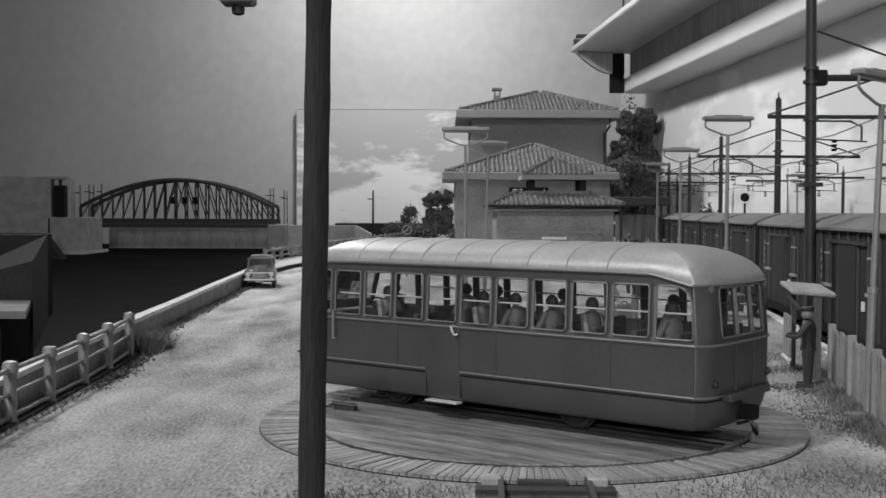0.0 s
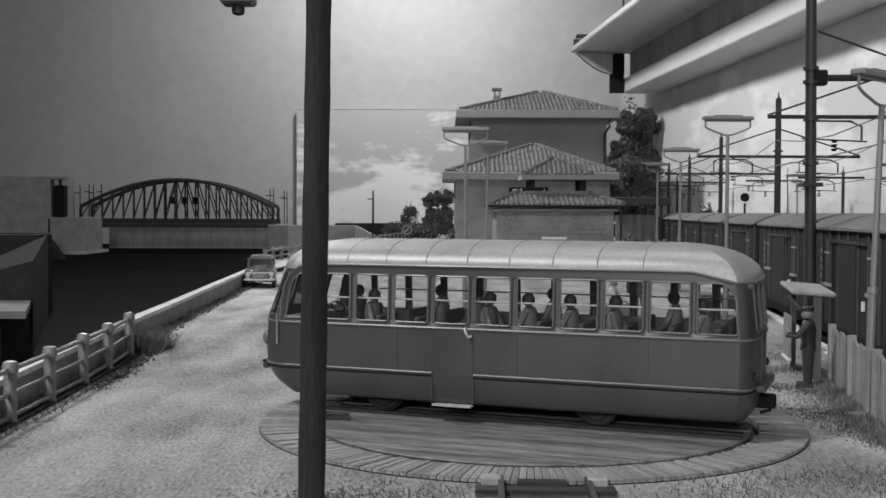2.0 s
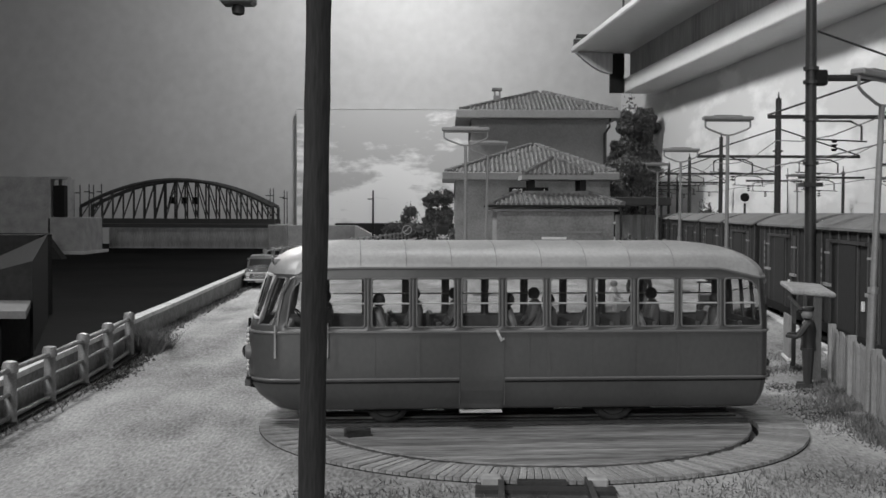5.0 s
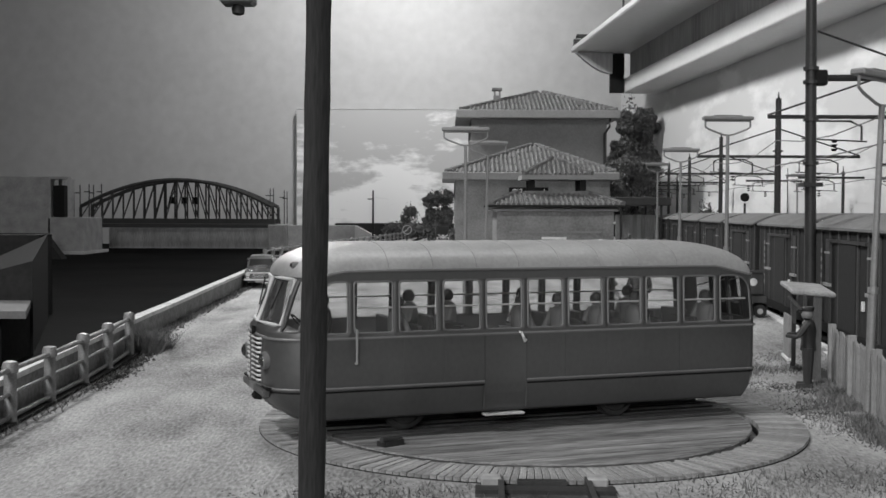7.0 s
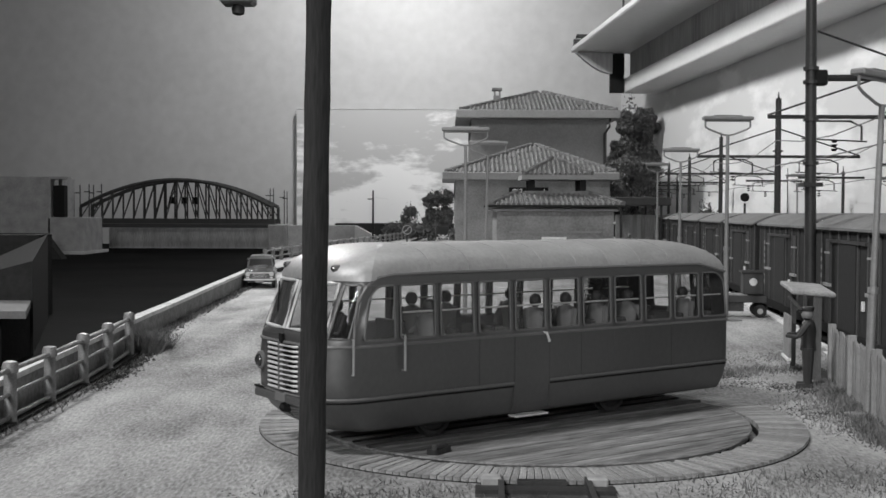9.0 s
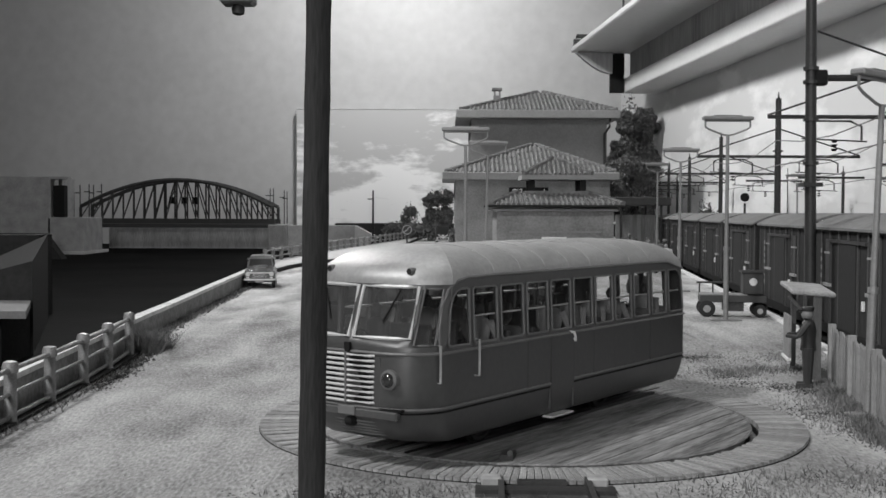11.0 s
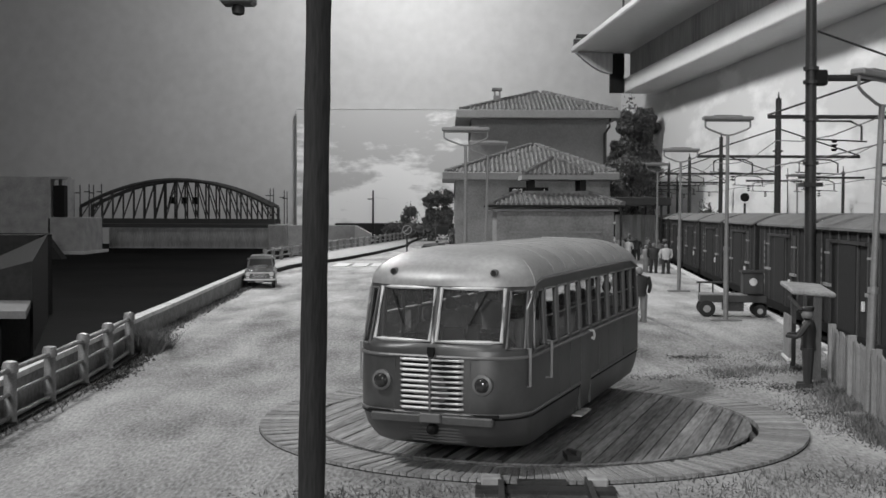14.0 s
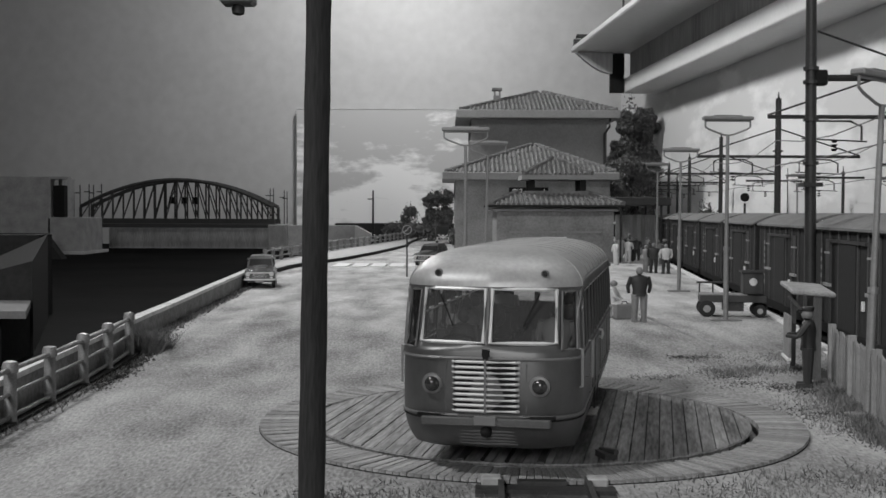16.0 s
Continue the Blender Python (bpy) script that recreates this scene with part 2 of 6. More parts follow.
part("wall_back", box(B(), -140, 60, 206, 210, -85, 130), M_ROOM, kind="structure", label="unseen room wall, darkened to cut bounced light behind the layout")
# added out of view to close the room; dark to hold down bounced fill
part("wall_left", box(B(), -144, -140, -120, 210, -85, 130), M_ROOM_UNSEEN, kind="structure", label="unseen room wall, darkened to cut bounced light")
part("wall_front", box(B(), -144, 60, -124, -120, -85, 130), M_ROOM_UNSEEN, kind="structure", label="unseen room wall, darkened to cut bounced light")
part("wall_right", box(B(), 60, 64, -124, 210, -85, 130), M_ROOM_UNSEEN, kind="structure", label="unseen room wall, darkened to cut bounced light")
part("ceiling", box(B(), -144, 64, -124, 210, 130, 134), M_CEIL, kind="structure", label="unseen room ceiling, darkened to cut bounced light")
part("floor", box(B(), -144, 64, -124, 210, -89, -85), M_FLOOR, kind="structure", label="dark room floor below the layout table")

M_SHELFEDGE = mat("cut_card_edge", 0.62, 0.8, var=0.2, scale=0.2, bump=0)
# printed sky sheet, standing in front of the back wall
skyb = thing("sky_backdrop", "printed sky sheet with white clouds behind the layout", "backdrop", kind="structure")
bm = B()
box(bm, -26.2, 36, 204.4, 204.9, -6, 22.1)
part("sheet", bm, M_SKY, skyb)
bm = B()
box(bm, -26.2, 36, 204.3, 204.95, 22.12, 22.22)
part("top_edge", bm, M_SHELFEDGE, skyb, "white cut edge of the sheet")
# bright sky board along the tracks
bm = B()
prism(bm, [(right_wall_x(-40), -40), (right_wall_x(-40) + 0.5, -40), (right_wall_x(150) + 0.5, 150), (right_wall_x(150), 150)], -6, 30)
side = thing("side_sky_board", "bright printed sky board beside the railway tracks", "backdrop", kind="structure")
part("board", bm, M_SKY2, side)

# ---- viaduct shelf high on the side board ----
via = thing("viaduct_shelf", "white-edged two-level shelf carrying upper tracks along the side board", "shelf", kind="structure")


def rail_along(bm, prof, y0, y1, x_at):
    """Sweep a closed (x, z) profile along the board's direction."""
    ends = []
    for y in (y0, y1):
        ends.append([bm.verts.new((x_at + WALLDIR * (y - 130) + px, y, pz)) for px, pz in prof])
    n = len(prof)
    for i in range(n):
        j = (i + 1) % n
        bm.faces.new((ends[0][i], ends[0][j], ends[1][j], ends[1][i]))
    bm.faces.new(ends[0][::-1])
    bm.faces.new(ends[1])
    bmesh.ops.recalc_face_normals(bm, faces=list(bm.faces))
    return bm


low = [(0.05, 19.1), (0, 19.05), (0, 17.62), (0.04, 17.52), (0.12, 17.46), (4.05, 17.4), (4.05, 19.1)]
part("lower_shelf", rail_along(B(), low, -30, 131, 20.5), M_SHELF, via, "white painted shelf with a rounded lower edge")
up = [(0, 22.55), (0, 22.12), (0.12, 22.0), (8.5, 21.85), (8.5, 22.55)]
part("upper_shelf", rail_along(B(), up, -30, 130.5, 14.5), M_SHELF, via, "white painted upper shelf")
part("recess_wall", rail_along(B(), [(0, 19.05), (0.4, 19.05), (0.4, 21.9), (0, 21.9)], -30, 129.6, 21.05), M_SHELFWALL, via, "streaky grey recessed panel")
bm = B()
arc = [(14.9 + 4.1 * k / 10, 21.85 - 2.35 * math.sin(math.pi * 0.5 * k / 10)) for k in range(11)] + [(19.0, 21.85)]
v0 = [bm.verts.new((x, 129.0, z)) for x, z in arc]
v1 = [bm.verts.new((x, 130.0, z)) for x, z in arc]
bm.faces.new(v0)
bm.faces.new(v1[::-1])
for i in range(len(arc)):
    j = (i + 1) % len(arc)
    bm.faces.new((v0[j], v0[i], v1[i], v1[j]))
bmesh.ops.recalc_face_normals(bm, faces=list(bm.faces))
part("end_gusset", bm, M_SHELFWALL, via, "curved grey end gusset")
# no hole here: a solid black block gives the shade at the shelf end
part("end_shade_block", box(B(), 18.85, 20.45, 129.75, 130.3, 17.4, 21.84), M_DARK, via, "solid black block for the shade at the shelf end")
part("buffer_stop", box(B(), 14.7, 15.4, 129.4, 130.2, 22.56, 23.4), M_STEEL, via, "small dark buffer stop")
part("stop_beam", box(B(), 15.0, 16.6, 129.2, 130.3, 23.6, 23.9), M_STEEL, via)
part("stop_post", box(B(), 15.5, 15.8, 129.6, 129.9, 22.56, 23.7), M_STEEL, via)
part("thin_pole", rod(B(), (20.0, 128, 22.5), (20.0, 128, 32), 0.12), M_STEEL, via)

# ---- ground ----
bm = B()
rows = []
ys = [-30 + 2.0 * i for i in range(20)] + [10 + 0.5 * i for i in range(70)] + [45 + 3.0 * i for i in range(54)] + [206]
for y in ys:
    row = []
    xa, xb = quay_x(y), edge_x(max(y, 18))
    n = 44
    for i in range(n + 1):
        x = xa + (xb - xa) * i / n
        far = math.hypot(x - CX, y - CY) > 4.3
        dz = 0.022 * (noise.noise((x * 0.7, y * 0.7, 0)) + 0.5 * noise.noise((x * 2.3, y * 2.3, 3))) * min(1.0, max(0.0, (math.hypot(x - CX, y - CY) - 5.0) / 1.5)) if far and 0 < i < n else 0
        row.append(bm.verts.new((x, y, gz(y) + dz * (0.5 if y > 36 else 1) - (0 if far else 0.12))))
    rows.append(row)
for a, b in zip(rows, rows[1:]):
    for i in range(len(a) - 1):
        bm.faces.new((a[i], a[i + 1], b[i + 1], b[i]))
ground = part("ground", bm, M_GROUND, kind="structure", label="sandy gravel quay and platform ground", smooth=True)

bm = B()
ya = [(-30 + 4 * i) for i in range(60)]
r2 = []
for y in ya:
    r2.append((bm.verts.new((edge_x(max(y, 18)) - 0.1, y, -0.7)), bm.verts.new((62, y, -0.7))))
for a, b in zip(r2, r2[1:]):
    bm.faces.new((a[0], a[1], b[1], b[0]))
part("track_bed", bm, mat("dark_ballast", 0.07, 0.95, var=0.5, scale=3, bump=0.7, spec=0.1), kind="structure", label="dark ballast of the railway tracks")

# platform edge stones
pe = thing("platform_edge", "worn white platform edge along the track", "kerb", kind="structure")
bm = B()
for i in range(48):
    y = 27 + i * 2.0
    w = 0.04 * math.sin(i * 1.7)
    q = [(edge_x(y) - 0.22 + w, y), (edge_x(y) + 0.12, y), (edge_x(y + 1.97) + 0.12, y + 1.97), (edge_x(y + 1.97) - 0.22 + w, y + 1.97)]
    prism(bm, q, -0.7, gz(y) + 0.06)
part("edge_stone", bm, M_WHITE, pe, kind="stuff")

# water and quay wall
part("water", box(B(), -139, 0, -60, 199, -2.2, -1.9), M_WATER, kind="structure", label="black still water of the harbour channel")


def crest(y):
    """How much the parapet gains in height along the quay."""
    return lerp_tab([(20, 0.03), (26, 0.1), (28, 0.09), (30, 0.05), (32, -0.02), (34, -0.09), (36, -0.12), (45, -0.06), (50, -0.04), (64, 0.02), (70, 0.04)], max(20, y))


def strip(bm, y0, y1, step, off0, off1, z0, z1, ground_rel=True, rise=None):
    """A wall that follows the quay line, from off0 to off1 across it."""
    n = int(round((y1 - y0) / step))
    secs = []
    for i in range(n + 1):
        y = y0 + (y1 - y0) * i / n
        x, g = quay_x(y), gz(y) if ground_rel else 0
        e = rise(y) if rise else 0.0
        e0 = e if z0 > 0.5 else 0.0
        secs.append([bm.verts.new(v) for v in ((x + off0, y, z0 if z0 < -1 else g + z0 + e0), (x + off1, y, z0 if z0 < -1 else g + z0 + e0), (x + off1, y, g + z1 + e), (x + off0, y, g + z1 + e))])
    for a, b in zip(secs, secs[1:]):
        for i in range(4):
            bm.faces.new((a[i], a[(i + 1) % 4], b[(i + 1) % 4], b[i]))
    bm.faces.new(secs[0][::-1])
    bm.faces.new(secs[-1])
    bmesh.ops.recalc_face_normals(bm, faces=list(bm.faces))
    return bm


quay = thing("quay_wall", "weathered concrete parapet along the quay", "wall", kind="structure")
part("parapet", strip(B(), -30, 70, 2, -0.14, 0.1, -2.0, 0.62, True, crest), mat("stained_parapet", 0.24, 0.85, var=0.45, scale=0.9, bump=0.5, spec=0.2), quay)
part("coping", strip(B(), -30, 70, 2, -0.18, 0.13, 0.62, 0.73, True, crest), mat("white_coping", 0.62, 0.8, var=0.3, scale=1.5), quay, "pale coping stone")
part("quay_face", strip(B(), 70, 204, 4, -0.3, 0.0, -2.0, 0.02), M_CONC, quay)

# ---- turntable ----
ring = thing("turntable_ring", "fixed ring of pale radial planks round the turntable", "turntable", P(CX, CY), kind="structure")
bm = B()
NR = 260
lathe(bm, [(4.85, -0.2), (4.85, 0.015), (4.83, 0.015), (4.83, -0.02), (4.0, -0.02), (4.0, -0.25)], 96)
part("bed", bm, M_DARK, ring)
w0, w1 = 4.02 * math.sin(math.pi / NR) * 0.9, 4.84 * math.sin(math.pi / NR) * 0.86
bm = B()
prism(bm, [(4.02, -w0), (4.84, -w1), (4.84, w1), (4.02, w0)], -0.06, 0.07)
first = part("plank", bm, M_RINGPLANK, ring)
for i in range(1, NR):
    twin("plank", first, ring, pose(0, 0, random.uniform(-0.012, 0.012) * S, 0, 0, 360 * i / NR))
part("pit", lathe(B(), [(4.05, -0.32), (4.05, -0.26)], 64), M_DARK, ring, "dark pit under the deck")

deck = thing("turntable_deck", "rotating round deck of grey weathered planks", "turntable", P(CX, CY))
bm = B()
lathe(bm, [(3.86, -0.24), (3.86, 0.02)], 72)
part("deck_base", bm, M_DARK, deck)
NP = 35
R_D = 3.88
for i in range(NP):
    y0 = -R_D + 2 * R_D * i / NP
    y1 = y0 + 2 * R_D / NP - 0.018
    ym = max(abs(y0), abs(y1))
    xm = math.sqrt(max(0.01, R_D ** 2 - ym ** 2))
    xo = math.sqrt(max(0.01, R_D ** 2 - min(abs(y0), abs(y1)) ** 2))
    xl, xh = (xm, xo) if abs(y0) > abs(y1) else (xo, xm)
    bm = B()
    prism(bm, [(-xl, y0), (xl, y0), (xh, y1), (-xh, y1)], 0.0, 0.085 + random.uniform(-0.008, 0.008))
    part("plank", bm, M_PLANK, deck, m=pose(0, 0, 0))
bm = B()
tube(bm, [(R_D * math.cos(a), R_D * math.sin(a), 0.07) for a in [2 * math.pi * k / 72 for k in range(72)]], 0.024, True, 5)
part("rim", bm, M_PLANK, deck, "thin worn edge hoop")
for s in (-0.6, 0.6):
    part("rail", box(B(), -3.84, 3.84, s - 0.05, s + 0.05, 0.06, 0.13), M_RUST, deck, "flush running rail")
for s in (-0.28, 0.09):
    part("slot_board", box(B(), -3.8, 3.8, s - 0.03, s + 0.03, 0.07, 0.105), M_DARK, deck)
lock = part("locking_bolt", box(B(), -0.2, 0.2, -0.1, 0.1, 0.0, 0.1), M_STEEL, deck, "small dark locking bolt box", P(3.13, 1.53, 0.07, 25))
part("bolt_lever", rod(B(), (-0.22, 0.0, 0.09), (0.25, 0.06, 0.14), 0.045), M_RUST, lock)

# approach track towards the camera
trk = thing("approach_track", "rusty rails on dark sleepers leading off the turntable", "track", P(CX - 0.17, CY - 4.86, 0.0, -2.2), kind="structure")
for s in (-0.6, 0.6):
    part("rail", box(B(), s - 0.04, s + 0.04, -9, 0.0, 0.0, 0.14), M_RUST, trk)
    part("rail_shoe", box(B(), s * 1.22 - 0.14, s * 1.22 + 0.14, -0.22, 0.05, 0.0, 0.16), M_CONC, trk, bevel=0.02)
for i in range(12):
    part("sleeper", box(B(), -0.95, 0.95, -0.55 - 0.7 * i, -0.28 - 0.7 * i, -0.02, 0.07), M_WOOD if i % 3 else M_STEEL, trk)
part("oily_bed", box(B(), -0.95, 0.95, -9, -0.02, -0.1, 0.016), mat("oily_soil", 0.06, 0.95, var=0.6, scale=2, bump=0.7, spec=0.15), trk, "dark oily soil between the rails")
part("check_block", box(B(), -0.38, 0.3, -0.25, -0.08, 0.0, 0.12), M_STEEL, trk)

# ---- the railcar ----
railcar = thing("railcar", "grey painted vintage diesel railcar with silver roof on the turntable", "railcar", P(CX, CY, 0.0))
HW, BO = 1.311, -0.035              # half width, and how far its axis lies off the deck's centre
Win = namedtuple("Win", "i0 i1 z0 z1 kind")


def car_outline():
    """Plan of the body, anticlockwise from the rear end of the left side seen from above; windows as index spans."""
    side = [-3.9]
    for k in range(9, -1, -1):
        a = 3.68 - 0.767 * k
        side += [a - 0.65, a]
    side += [3.79, 4.36]
    side = sorted(set(round(v, 3) for v in side))
    pts, wins = [], []

    def add(a, b):
        pts.append((a, b))
        return len(pts) - 1

    # right side, rear to front (b = -HW)
    idx = {}
    for a in side:
        idx[a] = add(a, -HW)
    for k in range(10):
        a = round(3.68 - 0.767 * k, 3)
        wins.append((idx[round(a - 0.65, 3)], idx[a], 1.84, 2.67, "side"))
    wins.append((idx[3.79], idx[4.36], 1.84, 2.67, "side"))
    c0 = None
    bend = (78, 68, 63, 54, 45, 36, 28, 14)

    def corner(th):
        return 4.3 + 0.72 * math.cos(math.radians(th)), 0.66 + 0.651 * math.sin(math.radians(th))

    for th in bend:
        a, b = corner(th)
        i = add(a, -b)
        if th == 63:
            c0 = i
        if th == 36:
            wins.append((c0, i, 1.88, 2.68, "corner"))
        if th == 28:
            f0 = i
    for b in (-0.66, -0.4, -0.05):
        i = add(5.02 + 0.025 * (1 - (b / 0.66) ** 2), b)
    wins.append((f0, i, 1.97, 2.71, "front"))
    g0 = add(5.045, 0.05)
    for b in (0.4, 0.66):
        add(5.02 + 0.025 * (1 - (b / 0.66) ** 2), b)
    for th in reversed(bend):
        i = add(*corner(th))
        if th == 28:
            wins.append((g0, i, 1.97, 2.71, "front"))
        if th == 36:
            c0 = i
        if th == 63:
            wins.append((c0, i, 1.88, 2.68, "corner"))
    jdx = {}
    for a in reversed(side):
        jdx[a] = add(a, HW)
    for k in range(10):
        a = round(3.68 - 0.767 * k, 3)
        wins.append((jdx[a], jdx[round(a - 0.65, 3)], 1.84, 2.67, "side"))
    wins.append((jdx[4.36], jdx[3.79], 1.84, 2.67, "side"))
    turn = (75, 60, 45, 30, 15)
    for th in turn:
        add(-3.86 - 0.24 * math.cos(math.radians(th)), 0.86 + 0.451 * math.sin(math.radians(th)))
    rb = [0.86, 0.8, 0.32, 0.25, -0.25, -0.32, -0.8, -0.86]
    r = [add(-4.14 + 0.04 * (b / 0.86) ** 2, b) for b in rb]
    for a, b in ((1, 2), (3, 4), (5, 6)):
        wins.append((r[a], r[b], 1.86, 2.64, "rear"))
    for th in reversed(turn):
        add(-3.86 - 0.24 * math.cos(math.radians(th)), -0.86 - 0.451 * math.sin(math.radians(th)))
    return pts, [Win(*w) for w in wins]


OUT, WINS = car_outline()
FRONT = [(0.42, -0.46), (0.5, -0.34), (0.66, -0.15), (0.92, 0.0), (1.4, 0.015), (1.9, -0.03), (2.4, -0.18), (2.75, -0.32), (2.95, -0.42)]
REAR = [(0.42, 0.16), (0.6, 0.06), (0.95, 0.0), (1.9, 0.0), (2.7, 0.08), (2.95, 0.13)]
SIDEIN = [(0.42, 0.13), (0.5, 0.09), (0.6, 0.055), (0.75, 0.022), (0.92, 0.004), (1.0, 0.0), (1.84, 0.0), (2.7, 0.035), (2.95, 0.06)]


def car_pt(i, z, out=0.0):
    a, b = OUT[i % len(OUT)]
    n = len(OUT)
    if a > 3.9:
        k = min(1.0, (a - 3.9) / 0.95)
        if a > 4.4 and z > 1.85:
            a -= 0.072 * min(1, (z - 1.85) / 0.1) * min(1, abs(b) / 0.82)
        a += k * lerp_tab(FRONT, z)
    elif a < -3.6:
        k = min(1.0, (-3.6 - a) / 0.4)
        a += k * lerp_tab(REAR, z)
    b *= 1 - lerp_tab(SIDEIN, z) / HW
    if out:
        p, q = OUT[(i - 1) % n], OUT[(i + 1) % n]
        d = Vector((q[1] - p[1], p[0] - q[0])).normalized() * out
        a, b = a + d.x, b + d.y
    return Vector((a, b + BO, z))


LEV = [0.42, 0.46, 0.54, 0.66, 0.8, 0.92, 1.2, 1.5, 1.75, 1.84, 1.86, 1.88, 1.97, 2.2, 2.45, 2.64, 2.67, 2.68, 2.71, 2.76, 2.8, 2.86]


def eave_z(a):
    """Height of the roof's edge: level along the side, dropping round both ends."""
    if a > 3.5:
        u = min(1.0, (a - 3.5) / 0.9)
        return 2.85 - 0.11 * u * u * (3 - 2 * u)
    u = min(1.0, max(0.0, (-3.0 - a) / 0.9))
    return 2.85 - 0.16 * u * u * (3 - 2 * u)


def shell():
    bm = B()
    n = len(OUT)
    grid = [[bm.verts.new(car_pt(i, min(z, eave_z(OUT[i][0]) + 0.012))) for i in range(n)] for z in LEV]
    for k in range(len(LEV) - 1):
        zm = (LEV[k] + LEV[k + 1]) / 2
        for i in range(n):
            hole = any(w.i0 <= i < w.i1 and w.z0 < zm < w.z1 for w in WINS)
            if not hole:
                bm.faces.new((grid[k][i], grid[k][(i + 1) % n], grid[k + 1][(i + 1) % n], grid[k + 1][i]))
    loose = [v for v in bm.verts if not v.link_faces]
    bmesh.ops.delete(bm, geom=loose, context="VERTS")
    bmesh.ops.recalc_face_normals(bm, faces=list(bm.faces))
    return bm


body = part("body", shell(), M_BODY, railcar, "semi-gloss grey painted body", smooth=True)
sol = body.modifiers.new("thickness", "SOLIDIFY")
sol.thickness, sol.offset = 0.045 * S, -1


def roof_pt(i, th):
    """A point of the roof: outline station i, th from 0 at the edge to 90 at the crown."""
    ze = eave_z(OUT[i][0])
    p = car_pt(i, ze, 0.014)
    c, s = math.cos(math.radians(th)), math.sin(math.radians(th))
    a = p.x
    if a > 3.35:
        a = 3.35 + (a - 3.35) * c
    elif a < -2.5:
        a = -2.5 + (a + 2.5) * c ** 0.9
    return Vector((a, (p.y - BO) * c ** 0.72 + BO, ze + (3.295 - ze) * s))


def car_roof():
    bm = B()
    n = len(OUT)
    rings = [[bm.verts.new(roof_pt(i, th)) for i in range(n)] for th in (0, 6, 12, 20, 30, 40, 50, 60, 70, 80, 90)]
    for a, b in zip(rings, rings[1:]):
        for i in range(n):
            bm.faces.new((a[i], a[(i + 1) % n], b[(i + 1) % n], b[i]))
    bmesh.ops.remove_doubles(bm, verts=list(bm.verts), dist=0.004)
    bmesh.ops.recalc_face_normals(bm, faces=list(bm.faces))
    return bm


roof = part("roof", car_roof(), M_ROOF, railcar, "domed silver-grey roof", smooth=True)
for k in range(8):
    a = 3.1 - 0.775 * k
    if a < -2.4:
        continue
    pts = []
    for j in range(21):
        th = math.radians(4 + 172 * j / 20)
        c = abs(math.cos(th)) ** 0.72 * (1 if math.cos(th) > 0 else -1)
        pts.append((a, (HW - 0.03) * c + BO, 2.853 + 0.443 * math.sin(th)))
    part("roof_seam", tube(B(), pts, 0.008, False, 4), M_SEAMROOF, roof)
n = len(OUT)
side_i = [i for i in range(n) if OUT[i][0] < 3.7]
cut = next(k for k in range(len(side_i) - 1) if side_i[k + 1] != side_i[k] + 1)
path = [car_pt(i, eave_z(OUT[i][0]) - 0.005, 0.022) for i in side_i[cut + 1:] + side_i[:cut + 1]]


def pillar(s):
    yb = BO + s * (HW + 0.01)
    return [(3.8, yb - 0.045 * s, 2.835), (4.08, yb - 0.05 * s, 2.79), (4.28, yb - 0.065 * s, 2.66), (4.42, yb - 0.09 * s, 2.42), (4.48, yb - 0.08 * s, 2.1), (4.51, yb - 0.05 * s, 1.76)]


part("gutter", tube(B(), [Vector(q) for q in reversed(pillar(1))] + path + [Vector(q) for q in pillar(-1)], 0.026, False, 6), M_TRIM, railcar)
part("waist_moulding", tube(B(), [car_pt(i, 1.755, 0.008) for i in range(n)], 0.026, True, 6), M_TRIM, railcar)
skirt_r = [i for i in range(n) if OUT[i][1] <= -HW + 0.001]
skirt_l = [i for i in range(n) if OUT[i][1] >= HW - 0.001]


def skirt_run(z, out):
    """The skirt line in two runs, broken by the doors."""
    front = [car_pt(i, z, out) for i in range(skirt_r[0], skirt_l[-1] + 1) if OUT[i][0] > 1.45]
    rear = [car_pt(i, z, out) for i in list(range(skirt_l[0], n)) + list(range(0, skirt_r[-1] + 1)) if OUT[i][0] < 0.62]
    a, b = front[0].copy(), front[-1].copy()
    a.x = b.x = 1.415
    c, d = rear[0].copy(), rear[-1].copy()
    c.x = d.x = 0.63
    return [a] + front + [b], [c] + rear + [d]


for run in skirt_run(0.955, 0.006):
    part("skirt_moulding", tube(B(), run, 0.022, False, 6), M_TRIM, railcar)
for run in skirt_run(0.9, 0.002):
    part("skirt_seam", tube(B(), run, 0.016, False, 4), M_DARK, railcar)


def flat_window(w, radii):
    """Rounded outline of a flat window, and the corner gussets that round it."""
    def pt(u, z):
        return car_pt(w.i0, z, 0.003).lerp(car_pt(w.i1, z, 0.003), u)
    wid = (car_pt(w.i0, w.z0) - car_pt(w.i1, w.z0)).length
    loop, fans = [], []
    for (u, z, su, sz), r in zip(((0, w.z0, 1, 1), (1, w.z0, -1, 1), (1, w.z1, -1, -1), (0, w.z1, 1, -1)), radii):
        arc = []
        for k in range(6):
            t = math.radians(90 * k / 5)
            arc.append(pt(u + su * r * (1 - math.sin(t)) / wid, z + sz * r * (1 - math.cos(t))))
        if (u, sz) in ((0, 1), (1, -1)):
            arc = arc[::-1]
        loop += arc
        fans.append((pt(u, z), arc))
    return loop, fans


